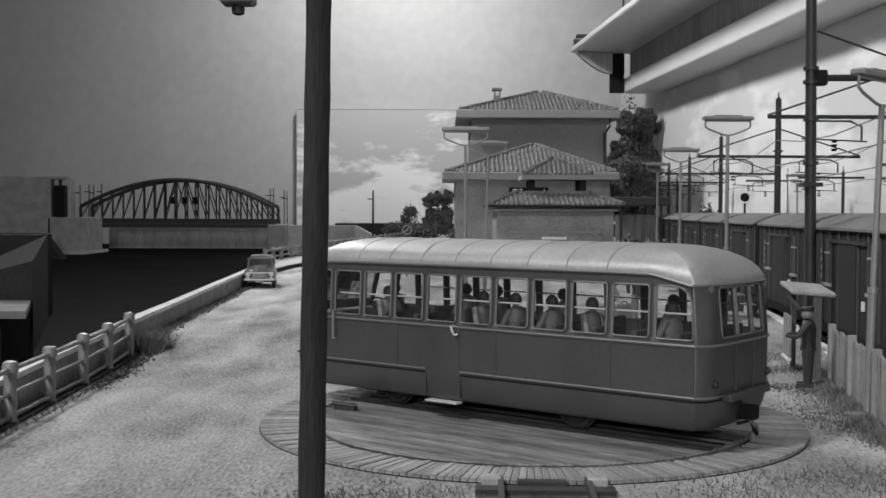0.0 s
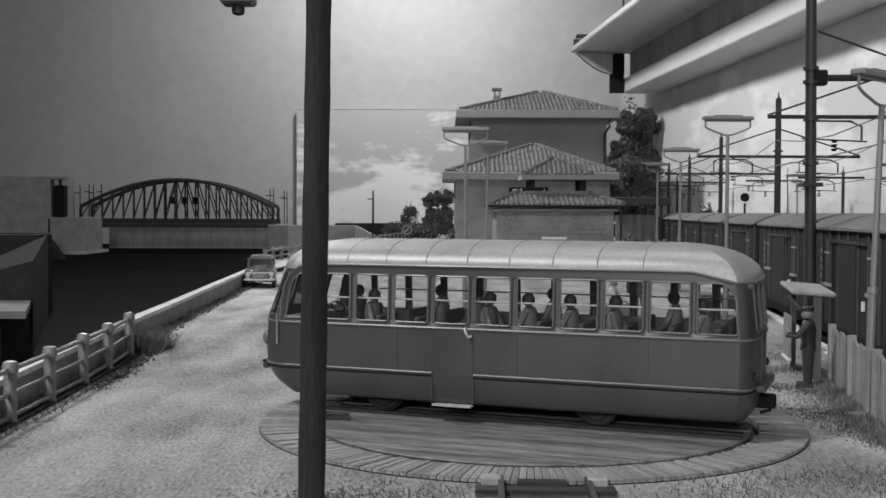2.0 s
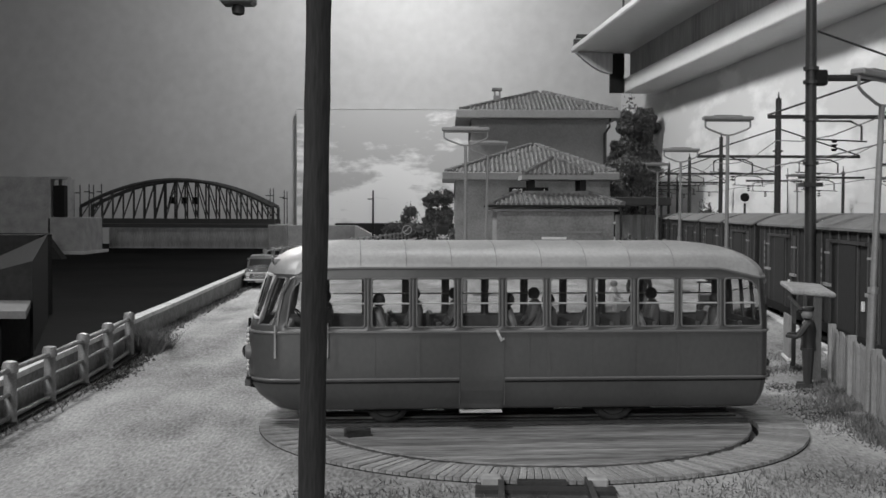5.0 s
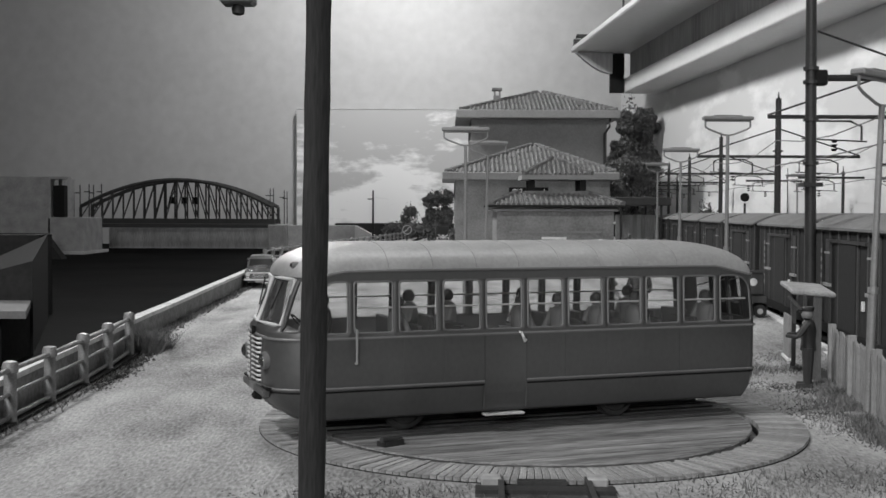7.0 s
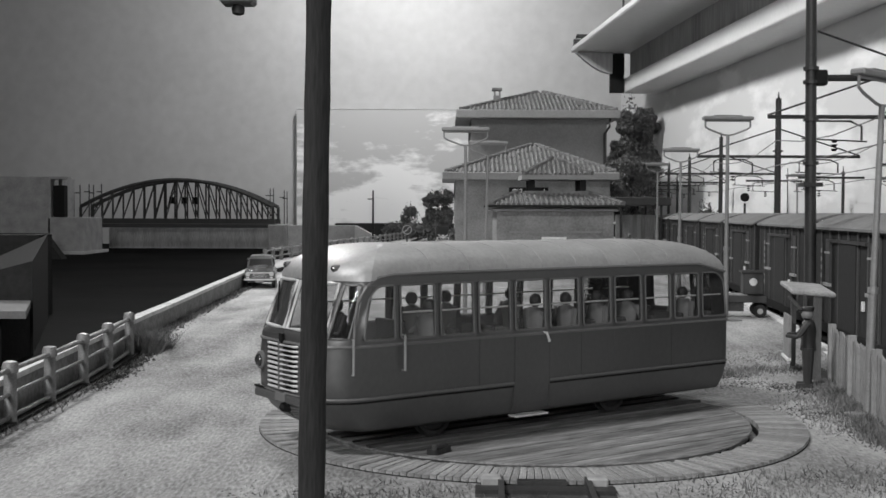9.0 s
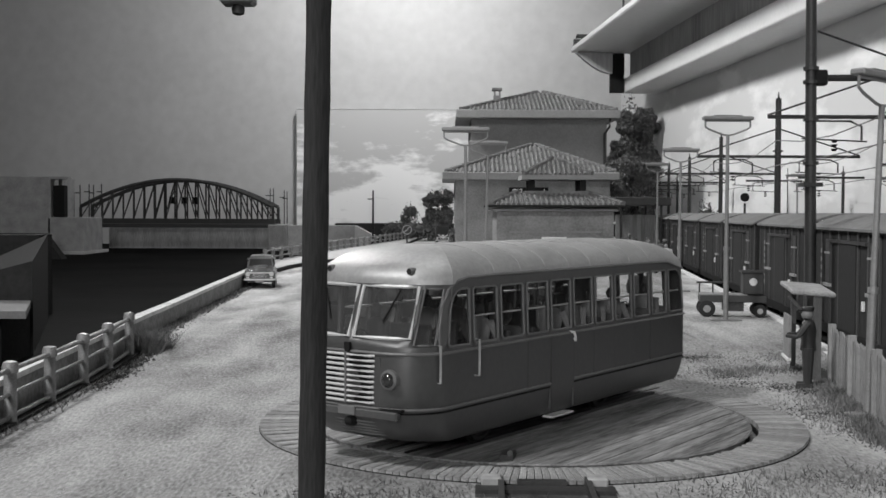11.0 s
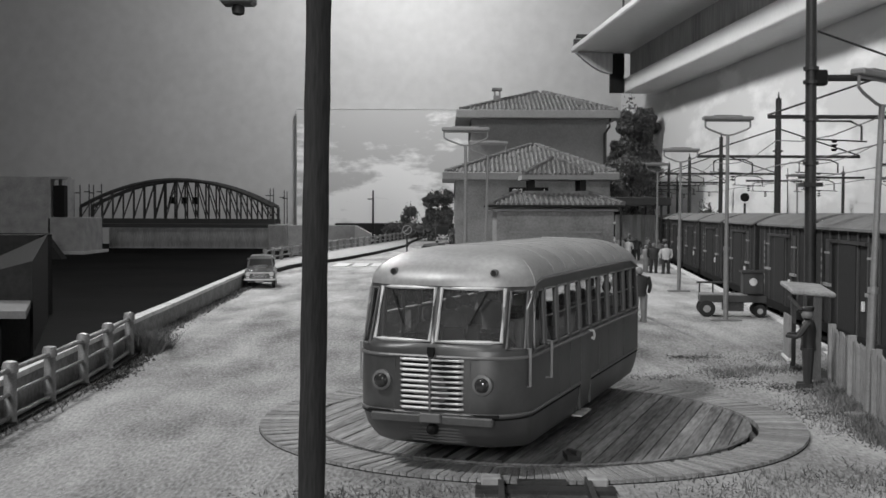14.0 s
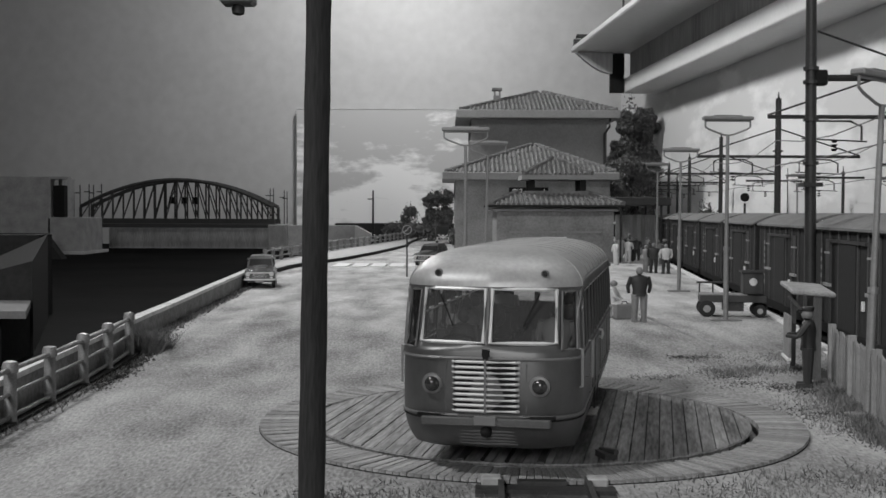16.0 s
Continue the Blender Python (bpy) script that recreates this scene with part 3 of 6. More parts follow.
for w in WINS:
    chrome = w.kind == "front"
    if w.kind in ("side", "rear"):
        rad = [0.055] * 4
        mid = (OUT[w.i0][0] + OUT[w.i1][0]) / 2
        if w.kind == "side" and mid > 3.8:
            rad[2 if OUT[w.i0][1] < 0 else 3] = 0.3
        if w.kind == "side" and mid < -3.3:
            rad[3 if OUT[w.i0][1] < 0 else 2] = 0.3
        loop, fans = flat_window(w, rad)
        bm = B()
        for c, arc in fans:
            cv, av = bm.verts.new(c), [bm.verts.new(q) for q in arc]
            nrm_ = Vector((0, 1 if c.y > 0 else -1, 0)) if w.kind == "side" else Vector((-1, 0, 0))
            ci, ai = bm.verts.new(c - nrm_ * 0.04), [bm.verts.new(q - nrm_ * 0.04) for q in arc]
            for k in range(len(arc) - 1):
                bm.faces.new((cv, av[k], av[k + 1]))
                bm.faces.new((ci, ai[k + 1], ai[k]))
                bm.faces.new((av[k], av[k + 1], ai[k + 1], ai[k]))
        bmesh.ops.recalc_face_normals(bm, faces=list(bm.faces))
        part("window_corners", bm, M_BODY, railcar)
    else:
        loop = [car_pt(i, w.z0, 0.004) for i in range(w.i0, w.i1 + 1)] + [car_pt(i, w.z1, 0.004) for i in range(w.i1, w.i0 - 1, -1)]
    fr = part("window_frame", tube(B(), loop, 0.03 if chrome else 0.018, True, 6), M_CHROME if chrome else M_TRIM, railcar, "bright windscreen surround" if chrome else "")
    bm = B()
    zs = [w.z0, (w.z0 + w.z1) / 2, w.z1]
    g = [[bm.verts.new(car_pt(i, z, -0.02)) for i in range(w.i0, w.i1 + 1)] for z in zs]
    for a, b in zip(g, g[1:]):
        for i in range(len(a) - 1):
            bm.faces.new((a[i], a[i + 1], b[i + 1], b[i]))
    pane = part("pane", bm, M_SCREEN if chrome else M_GLASS, fr, "clear window glass")
    pane.visible_shadow = False
# doors, one on each side


def hull3(levels, a0, a1, yb, s):
    """A slab whose outer face follows (height, inset) levels."""
    bm = B()
    ro = [[bm.verts.new((a, yb - s * i, z)) for a in (a0, a1)] for z, i in levels]
    ri = [[bm.verts.new((a, yb - s * (i + 0.05), z)) for a in (a0, a1)] for z, i in levels]
    for k in range(len(levels) - 1):
        bm.faces.new((ro[k][0], ro[k][1], ro[k + 1][1], ro[k + 1][0]))
        bm.faces.new((ri[k][1], ri[k][0], ri[k + 1][0], ri[k + 1][1]))
        for e in (0, 1):
            bm.faces.new((ro[k][e], ro[k + 1][e], ri[k + 1][e], ri[k][e]))
    bm.faces.new((ro[0][0], ri[0][0], ri[0][1], ro[0][1]))
    bm.faces.new((ro[-1][0], ro[-1][1], ri[-1][1], ri[-1][0]))
    bmesh.ops.recalc_face_normals(bm, faces=list(bm.faces))
    return bm


for s in (1, -1):
    yb = BO + s * HW
    bm = hull3([(0.43, 0.115), (0.5, 0.078), (0.6, 0.043), (0.75, 0.01), (0.92, -0.008), (1.0, -0.012), (1.73, -0.012)], 0.65, 1.395, yb, s)
    d = part("door", bm, M_BODY, railcar)
    bmesh_seams = ((0.635, 0.5, 1.74), (1.41, 0.5, 1.74))
    for a, z0, z1 in bmesh_seams:
        part("door_seam", box(B(), a - 0.009, a + 0.009, yb - 0.03, yb + 0.008 if s > 0 else yb + 0.03, z0, z1) if s > 0 else box(B(), a - 0.009, a + 0.009, yb - 0.008, yb + 0.03, z0, z1), M_SEAM, d)
    hb = B()
    tube(hb, [(0.77, yb, 1.77), (0.77, yb + 0.08 * s, 1.77), (0.74, yb + 0.09 * s, 1.7), (0.7, yb + 0.07 * s, 1.62), (0.66, yb + 0.03 * s, 1.64)], 0.024, False, 6)
    part("door_handle", hb, M_CHROME, d, "bright door handle")
    part("door_step", box(B(), 0.68, 1.4, yb - 0.16, yb + 0.03, 0.375, 0.405) if s > 0 else box(B(), 0.68, 1.4, yb - 0.03, yb + 0.16, 0.375, 0.405), M_CONC_L, d, "pale metal foot step")
    for a in (-2.4, -0.13, 2.11, -3.85):
        part("cover_strip", box(B(), a - 0.03, a + 0.03, yb - 0.01, yb + 0.01, 0.96, 1.73), M_BODY, railcar)
    for a, z0, z1 in ((4.54, 1.33, 1.87), (3.66, 1.35, 1.9)):
        gb = B()
        yo = yb - (0.1 * s if a > 4 else 0.015 * s)
        tube(gb, [(a, yo - 0.02 * s, z1), (a, yo + 0.1 * s, z1), (a, yo + 0.1 * s, z0), (a, yo - 0.02 * s, z0)], 0.022, False, 6)
        part("grab_rail", gb, mat("dull_steel_rail", 0.33, 0.4, metal=0.3, var=0.1, bump=0), railcar, "vertical metal grab rail")
# rivets along the cover strips of the near side
bm = B()
for a in (-1.65, -0.9, 2.85, 0.2):
    for k in range(14):
        for s in (1, -1):
            bmesh.ops.create_icosphere(bm, subdivisions=1, radius=0.011, matrix=Matrix.Translation((a, BO + s * HW, 1.0 + 0.054 * k)))
part("rivets", bm, M_BODY, railcar, kind="stuff")

# front end: grille, lights, bumper
FA = 5.02
back = part("grille_backing", box(B(), FA - 0.04, FA + 0.028, BO - 0.45, BO + 0.45, 1.0, 1.74), M_DARK, railcar)
for k in range(10):
    z = 1.03 + 0.076 * k
    hwk = 0.47 - 0.0 * k
    bb = B()
    tube(bb, [(FA + 0.0, BO - hwk, z), (FA + 0.055, BO - hwk + 0.05, z), (FA + 0.075, BO, z), (FA + 0.055, BO + hwk - 0.05, z), (FA + 0.0, BO + hwk, z)], 0.021, False, 6)
    part("grille_bar", bb, M_CHROME, back, "bright grille bar")
part("grille_post", box(B(), FA + 0.02, FA + 0.105, BO - 0.015, BO + 0.015, 1.0, 1.75), M_TRIM, back)
for k in range(5):
    z = 0.5 + 0.055 * k
    af = 5.045 + lerp_tab(FRONT, z)
    part("lower_grille_bar", tube(B(), [(af - 0.03, BO - 0.42, z), (af + 0.03, BO, z), (af - 0.03, BO + 0.42, z)], 0.017, False, 5), M_TRIM, railcar)
for s in (-1, 1):
    hl = part("headlight", lathe(B(), [(0.14, -0.12), (0.15, 0.02), (0.145, 0.06), (0.11, 0.075)], 20, "x", (FA - 0.02, BO + s * 0.76, 1.39)), M_TRIM, railcar, "round headlight with pale ring", smooth=True)
    part("lens", lathe(B(), [(0.108, 0.0), (0.1, 0.03), (0.06, 0.055), (0.02, 0.065)], 18, "x", (FA + 0.05, BO + s * 0.76, 1.39)), M_LENS, hl, "dark glass lens", smooth=True)
    ml = part("marker_lamp", lathe(B(), [(0.05, -0.16), (0.062, 0.0), (0.05, 0.03)], 14, "x", (4.56, BO + s * 0.77, 2.93)), M_TRIM, railcar, "small roof marker lamp", smooth=True)
    part("lens", lathe(B(), [(0.045, 0.0), (0.025, 0.025)], 12, "x", (4.588, BO + s * 0.77, 2.93)), M_LENS, ml)
    part("panel_seam", box(B(), FA - 0.02, FA + 0.012, BO + s * 0.57 - 0.008, BO + s * 0.57 + 0.008, 1.0, 1.7), M_SEAM, railcar)
    part("bumper_half", box(B(), FA - 0.05, FA + 0.06, BO + (0.14 if s > 0 else -0.92), BO + (0.92 if s > 0 else -0.14), 0.8, 0.93), M_BUMPER, railcar, bevel=0.02)
    part("wiper", tube(B(), [(4.72, BO + s * 0.72, 2.66), (4.87, BO + s * 0.5, 2.2)], 0.014, False, 4), M_DARK, railcar)
    part("tail_lamp", lathe(B(), [(0.07, 0), (0.07, -0.05), (0.04, -0.07)], 12, "x", (-4.07, BO + s * 1.0, 1.16)), M_LENS, railcar, "dark round tail lamp")
    part("rear_marker", lathe(B(), [(0.06, 0), (0.06, -0.05), (0.03, -0.07)], 12, "x", (-3.99, BO + s * 1.02, 2.62)), M_TRIM, railcar)
part("bumper_slot", box(B(), FA - 0.06, FA + 0.03, BO - 0.98, BO + 0.98, 0.935, 0.97), M_DARK, railcar)
part("bumper_plate", box(B(), FA, FA + 0.09, BO - 0.16, BO + 0.16, 0.82, 0.96), M_TRIM, railcar, bevel=0.015)
part("front_coupler", lathe(B(), [(0.09, 0.0), (0.07, 0.12), (0.02, 0.16)], 10, "x", (FA - 0.08, BO, 0.72)), M_DARK, railcar)
badge = B()
prism(badge, [(-0.05, 0.06), (0.05, 0.06), (0.05, -0.04), (0.0, -0.12), (-0.05, -0.04)], 0, 0.05)
part("badge", badge, M_DARK, railcar, "dark pointed badge", m=pose((FA + 0.02) * S, BO * S, 1.83 * S, 90, 0, 90))
part("rear_bumper", box(B(), -4.26, -4.1, BO - 0.78, BO + 0.78, 0.86, 0.99), M_BODY, railcar, bevel=0.02)
part("rear_coupler", box(B(), -4.36, -4.0, BO - 0.1, BO + 0.1, 0.5, 0.74), M_DARK, railcar, bevel=0.03)
part("brake_hose", tube(B(), [(-4.1, BO + 0.1, 0.78), (-4.3, BO + 0.16, 0.7), (-4.28, BO + 0.2, 0.5), (-4.12, BO + 0.24, 0.45)], 0.03, False, 6), M_DARK, railcar)
for s in (-0.34, 0.34):
    part("rear_door_seam", box(B(), -4.155, -4.1, BO + s - 0.008, BO + s + 0.008, 0.98, 1.74), M_SEAM, railcar)

# floor, seats, wheels, figures
part("floor_pan", box(B(), -3.8, 4.0, BO - 1.15, BO + 1.15, 0.44, 0.9), M_INT, railcar)
part("ceiling_lining", box(B(), -3.7, 3.9, BO - 1.1, BO + 1.1, 2.82, 2.85), M_FASCIA, railcar)
for s in (-1, 1):
    part("window_bar", tube(B(), [(-3.8, BO + s * 1.235, 2.24), (3.6, BO + s * 1.235, 2.24)], 0.016, False, 5), M_CHROME, railcar, "thin bright safety bar")
    part("lower_lining", box(B(), -3.8, 4.0, BO + s * 1.23 - 0.02, BO + s * 1.23 + 0.02, 0.9, 1.82), M_INT, railcar)
seat0 = None
for k in range(9):
    for s in (-1, 1):
        if abs(3.0 - 0.757 * k - 1.0) < 0.5:
            continue
        mm = P(2.75 - 0.757 * k, BO + s * 0.78, 1.02)
        if seat0 is None:
            bm = B()
            box(bm, -0.22, 0.24, -0.42, 0.42, 0.3, 0.45)
            box(bm, -0.28, -0.18, -0.42, 0.42, 0.3, 0.9)
            box(bm, -0.2, 0.2, -0.1, 0.1, -0.14, 0.3)
            seat0 = part("seat", bm, M_SEAT, railcar, m=mm, bevel=0.02)
        else:
            twin("seat", seat0, railcar, mm)


def figure_mesh(bm, sitting=False, arms=0.0, height=1.72, stout=1.0):
    """A small plain model figure in one mesh; trousers and head take the second and third paint."""
    k = height / 1.72
    hip = 0.45 if sitting else 0.84
    for s in (-1, 1):
        if sitting:
            rod(bm, (0.0, s * 0.1, hip), (0.42, s * 0.1, hip + 0.04), 0.09, 8, 0.075)
            rod(bm, (0.42, s * 0.1, hip + 0.04), (0.44, s * 0.1, 0.03), 0.07, 8, 0.05)
            box(bm, 0.38, 0.62, s * 0.1 - 0.045, s * 0.1 + 0.045, 0.0, 0.08)
        else:
            rod(bm, (0, s * 0.1, hip + 0.02), (0.0, s * 0.11, 0.05), 0.1, 8, 0.062)
            box(bm, -0.09, 0.18, s * 0.11 - 0.05, s * 0.11 + 0.05, 0.0, 0.09)
        sh = hip + 0.56
        el = (0.05 + 0.12 * arms, s * 0.27, hip + 0.27)
        rod(bm, (0.0, s * 0.2, sh), el, 0.06, 7, 0.05)
        rod(bm, el, (0.08 + 0.28 * arms, s * (0.24 - 0.1 * arms), hip + 0.05 + 0.25 * arms), 0.047, 7, 0.038)
    secs = [(hip - 0.04, 0.13, 0.18), (hip + 0.15, 0.115, 0.165), (hip + 0.4, 0.13, 0.21), (hip + 0.56, 0.1, 0.2), (hip + 0.62, 0.06, 0.08)]
    rings = [[bm.verts.new((rx * math.cos(t), ry * math.sin(t), z)) for t in [2 * math.pi * q / 12 for q in range(12)]] for z, rx, ry in secs]
    for a, b in zip(rings, rings[1:]):
        for i in range(12):
            bm.faces.new((a[i], a[(i + 1) % 12], b[(i + 1) % 12], b[i]))
    bm.faces.new(rings[0][::-1])
    bm.faces.new(rings[-1])
    bmesh.ops.create_uvsphere(bm, u_segments=10, v_segments=8, radius=0.105, matrix=Matrix.Translation((0.02, 0, hip + 0.74)) @ Matrix.Diagonal((1, 0.85, 1.2, 1)))
    for f in bm.faces:
        z = f.calc_center_median().z
        f.material_index = 2 if z > hip + 0.64 else (1 if z < hip + 0.0 else 0)
    for v in bm.verts:
        v.co *= k
        v.co.x *= stout
        v.co.y *= stout
    return bm


sit = None
for k, s in ((0, 1), (1, -1), (2, -1), (3, 1), (4, 1), (5, 1), (6, 1), (7, -1), (8, 1), (4, -1)):
    mm = P(2.8 - 0.757 * k, BO + s * 0.78, 1.12, 0 if k % 3 else 180)
    if sit is None:
        sit = part("passenger_figure", figure_mesh(B(), True, 0.4, 1.66, 1.15), M_FIG_M, railcar, "small seated model figure", mm, True)
        sit.data.materials.append(M_FIG_D)
        sit.data.materials.append(M_FIG_D)
    else:
        twin("passenger_figure", sit, railcar, mm)
part("driver_figure", figure_mesh(B(), True, 0.9, 1.65), M_FIG_D, railcar, "small seated driver model figure", P(3.7, BO - 0.55, 1.1), True)
part("steering_wheel", tube(B(), [(4.2 + 0.08 * math.cos(t), BO - 0.55 + 0.24 * math.sin(t), 1.9 + 0.1 * math.cos(t)) for t in [2 * math.pi * q / 16 for q in range(16)]], 0.018, True, 5), M_DARK, railcar)
part("dashboard", box(B(), 4.3, 4.75, BO - 1.0, BO + 1.0, 1.5, 1.8), M_INT, railcar, bevel=0.04)
for a in (2.62, -1.41):
    for s in (-1, 1):
        part("wheel", lathe(B(), [(0.41, -0.06), (0.41, -0.03), (0.37, -0.02), (0.37, 0.05), (0.3, 0.06), (0.28, 0.03), (0.08, 0.03), (0.08, 0.07)] if s > 0 else [(0.08, -0.07), (0.08, -0.03), (0.28, -0.03), (0.3, -0.06), (0.37, -0.05), (0.37, 0.02), (0.41, 0.03), (0.41, 0.06)], 24, "y", (a, BO + s * 0.68, 0.5)), M_STEEL, railcar, "dark steel wheel", smooth=True)
    part("axle", rod(B(), (a, BO - 0.8, 0.5), (a, BO + 0.8, 0.5), 0.06), M_STEEL, railcar)
    part("axle_guard", box(B(), a - 0.6, a + 0.6, BO - 0.95, BO + 0.95, 0.36, 0.44), M_DARK, railcar)
part("exhaust_box", box(B(), -0.4, 1.6, BO - 0.5, BO + 0.4, 0.22, 0.44), M_DARK, railcar, bevel=0.05)

# ---- harbour side: bridge, abutment, piers ----


def plain_block(name, x0, x1, y0, y1, z0, z1, material, label, category, bevel=0.0):
    t = thing(name, label, category, kind="structure")
    part("block", box(B(), x0, x1, y0, y1, z0, z1), material, t, bevel=bevel)
    return t


bridge = thing("arch_bridge", "dark steel bowstring truss bridge over the channel", "bridge")
BX0, BX1, ZD = -53.0, -24.9, 2.85


def arch_z(x):
    u = (x - BX0) / (BX1 - BX0) * 2 - 1
    return 4.45 + 3.95 * (1 - abs(u) ** 2.0)


for yb in (167.0, 172.5):
    xs = [BX0 + (BX1 - BX0) * i / 18 for i in range(19)]
    bm = tube(B(), [(a, yb, arch_z(a)) for a in xs], 0.3, False, 6)
    part("top_chord", bm, M_BRIDGE, bridge)
    part("bottom_chord", box(B(), BX0 - 0.3, BX1 + 0.3, yb - 0.25, yb + 0.25, 2.0, ZD - 0.15), M_BRIDGE, bridge)
    for i, a in enumerate(xs):
        part("hanger", rod(B(), (a, yb, ZD - 0.2), (a, yb, arch_z(a)), 0.24 if i in (0, 18) else 0.13, 5), M_BRIDGE, bridge)
    for i, (a, b) in enumerate(zip(xs, xs[1:])):
        lo, hi = (a, b) if i < 9 else (b, a)
        part("diagonal", rod(B(), (lo, yb, ZD), (hi, yb, arch_z(hi)), 0.09, 4), M_BRIDGE, bridge)
part("deck", box(B(), BX0 - 0.4, BX1 + 0.4, 166.8, 172.8, 1.4, 1.95), M_BRIDGE, bridge)
for i in range(6, 14, 2):
    a = BX0 + (BX1 - BX0) * i / 18
    part("cross_brace", rod(B(), (a, 167, arch_z(a)), (a, 172.5, arch_z(a)), 0.14, 5), M_BRIDGE, bridge)
for a in (-40.2, -38.4, -36.8):
    part("signal_box", box(B(), a - 0.35, a + 0.35, 169, 169.4, 4.9, 5.9), M_DARK, bridge)
plain_block("channel_wall", -51.5, -24.5, 176, 178, -2.0, 1.6, mat("streaked_concrete", 0.6, 0.85, var=0.4, scale=0.5, stretch=(1.6, 1, 0.25), bump=0.2, spec=0.2), "streaked pale concrete channel wall below the bridge", "wall")
plain_block("bridge_abutment", -52.0, -47.2, 150, 158, -2.2, 2.95, M_CONC, "grey concrete bridge abutment at the water", "abutment", 0.1)
plain_block("abutment_footing", -49.8, -46.9, 149, 160, -2.2, -1.5, M_CONC_L, "pale concrete footing at the waterline", "abutment")
plain_block("harbour_block", -75, -51.6, 150, 160, -2.2, 8.3, M_CONC, "plain grey concrete harbour building", "building", 0.1)
plain_block("bridge_pier", -25.5, -23.0, 166, 174, -2.2, 1.9, M_CONC, "grey concrete bridge pier", "pier", 0.1)
hut2 = thing("signal_cabin", "tall narrow dark cabin beside the bridge", "cabin", P(-50.6, 151, 2.95), kind="")
part("body", box(B(), -0.72, 0.72, -0.7, 0.7, 0, 4.2), M_DARK, hut2, bevel=0.05)
part("roof_plate", box(B(), -2.4, 1.1, -0.8, 0.8, 5.0, 5.35), M_CONC, hut2)
part("bracket", rod(B(), (0, 0, 4.1), (0, 0, 5.1), 0.25), M_STEEL, hut2)
pier = thing("lock_pier", "dark concrete lock pier with a sloping top", "pier", kind="structure")


def hull(bm, lo, hi):
    """A solid between two outlines of the same number of points."""
    a, b = [bm.verts.new(q) for q in lo], [bm.verts.new(q) for q in hi]
    bm.faces.new(a[::-1])
    bm.faces.new(b)
    for i in range(len(a)):
        j = (i + 1) % len(a)
        bm.faces.new((a[i], a[j], b[j], b[i]))
    bmesh.ops.recalc_face_normals(bm, faces=list(bm.faces))
    return bm


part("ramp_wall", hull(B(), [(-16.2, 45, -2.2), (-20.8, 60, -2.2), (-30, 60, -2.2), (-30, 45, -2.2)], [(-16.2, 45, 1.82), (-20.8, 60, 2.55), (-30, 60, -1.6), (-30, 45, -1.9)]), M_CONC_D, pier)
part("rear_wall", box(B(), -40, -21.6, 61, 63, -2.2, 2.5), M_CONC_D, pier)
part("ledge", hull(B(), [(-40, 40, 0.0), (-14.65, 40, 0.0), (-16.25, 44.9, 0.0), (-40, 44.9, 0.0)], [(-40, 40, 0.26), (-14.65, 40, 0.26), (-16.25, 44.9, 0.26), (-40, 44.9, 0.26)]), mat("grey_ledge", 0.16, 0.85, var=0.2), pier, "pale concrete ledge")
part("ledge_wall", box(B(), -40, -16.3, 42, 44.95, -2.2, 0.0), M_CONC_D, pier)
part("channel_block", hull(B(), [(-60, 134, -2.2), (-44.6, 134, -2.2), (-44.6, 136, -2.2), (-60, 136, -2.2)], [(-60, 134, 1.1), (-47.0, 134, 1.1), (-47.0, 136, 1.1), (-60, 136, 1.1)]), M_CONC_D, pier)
plain_block("far_quay", -20.4, -11.6, 150, 154, -2.0, 2.0, M_CONC, "low grey quay wall in the distance", "wall", 0.05)
bm = B()
v = [bm.verts.new(q) for q in ((-11.6, 150, 2.0), (-8.5, 150, 0.4), (-11.6, 150, -1.5), (-11.6, 153, 2.0), (-8.5, 153, 0.4), (-11.6, 153, -1.5))]
for q in ((0, 1, 2), (5, 4, 3), (0, 3, 4, 1), (1, 4, 5, 2), (2, 5, 3, 0)):
    bm.faces.new([v[i] for i in q])
part("wing_wall", bm, M_CONC_L, bpy.data.objects["far_quay"])
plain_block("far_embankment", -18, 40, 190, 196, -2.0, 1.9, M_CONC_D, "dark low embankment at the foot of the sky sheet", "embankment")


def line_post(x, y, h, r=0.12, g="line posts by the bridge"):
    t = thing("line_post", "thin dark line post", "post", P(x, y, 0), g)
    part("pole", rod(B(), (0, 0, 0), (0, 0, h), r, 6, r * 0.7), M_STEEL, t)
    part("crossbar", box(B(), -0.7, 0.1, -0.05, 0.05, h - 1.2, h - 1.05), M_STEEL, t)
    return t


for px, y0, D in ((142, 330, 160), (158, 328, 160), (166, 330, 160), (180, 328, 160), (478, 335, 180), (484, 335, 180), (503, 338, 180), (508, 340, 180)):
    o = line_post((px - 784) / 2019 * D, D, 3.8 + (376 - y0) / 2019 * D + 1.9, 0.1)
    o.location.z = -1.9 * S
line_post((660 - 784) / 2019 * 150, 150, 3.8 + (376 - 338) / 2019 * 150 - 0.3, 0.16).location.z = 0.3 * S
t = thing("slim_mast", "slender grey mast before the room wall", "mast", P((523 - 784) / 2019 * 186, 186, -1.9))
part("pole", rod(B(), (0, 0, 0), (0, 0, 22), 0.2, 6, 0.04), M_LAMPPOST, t)

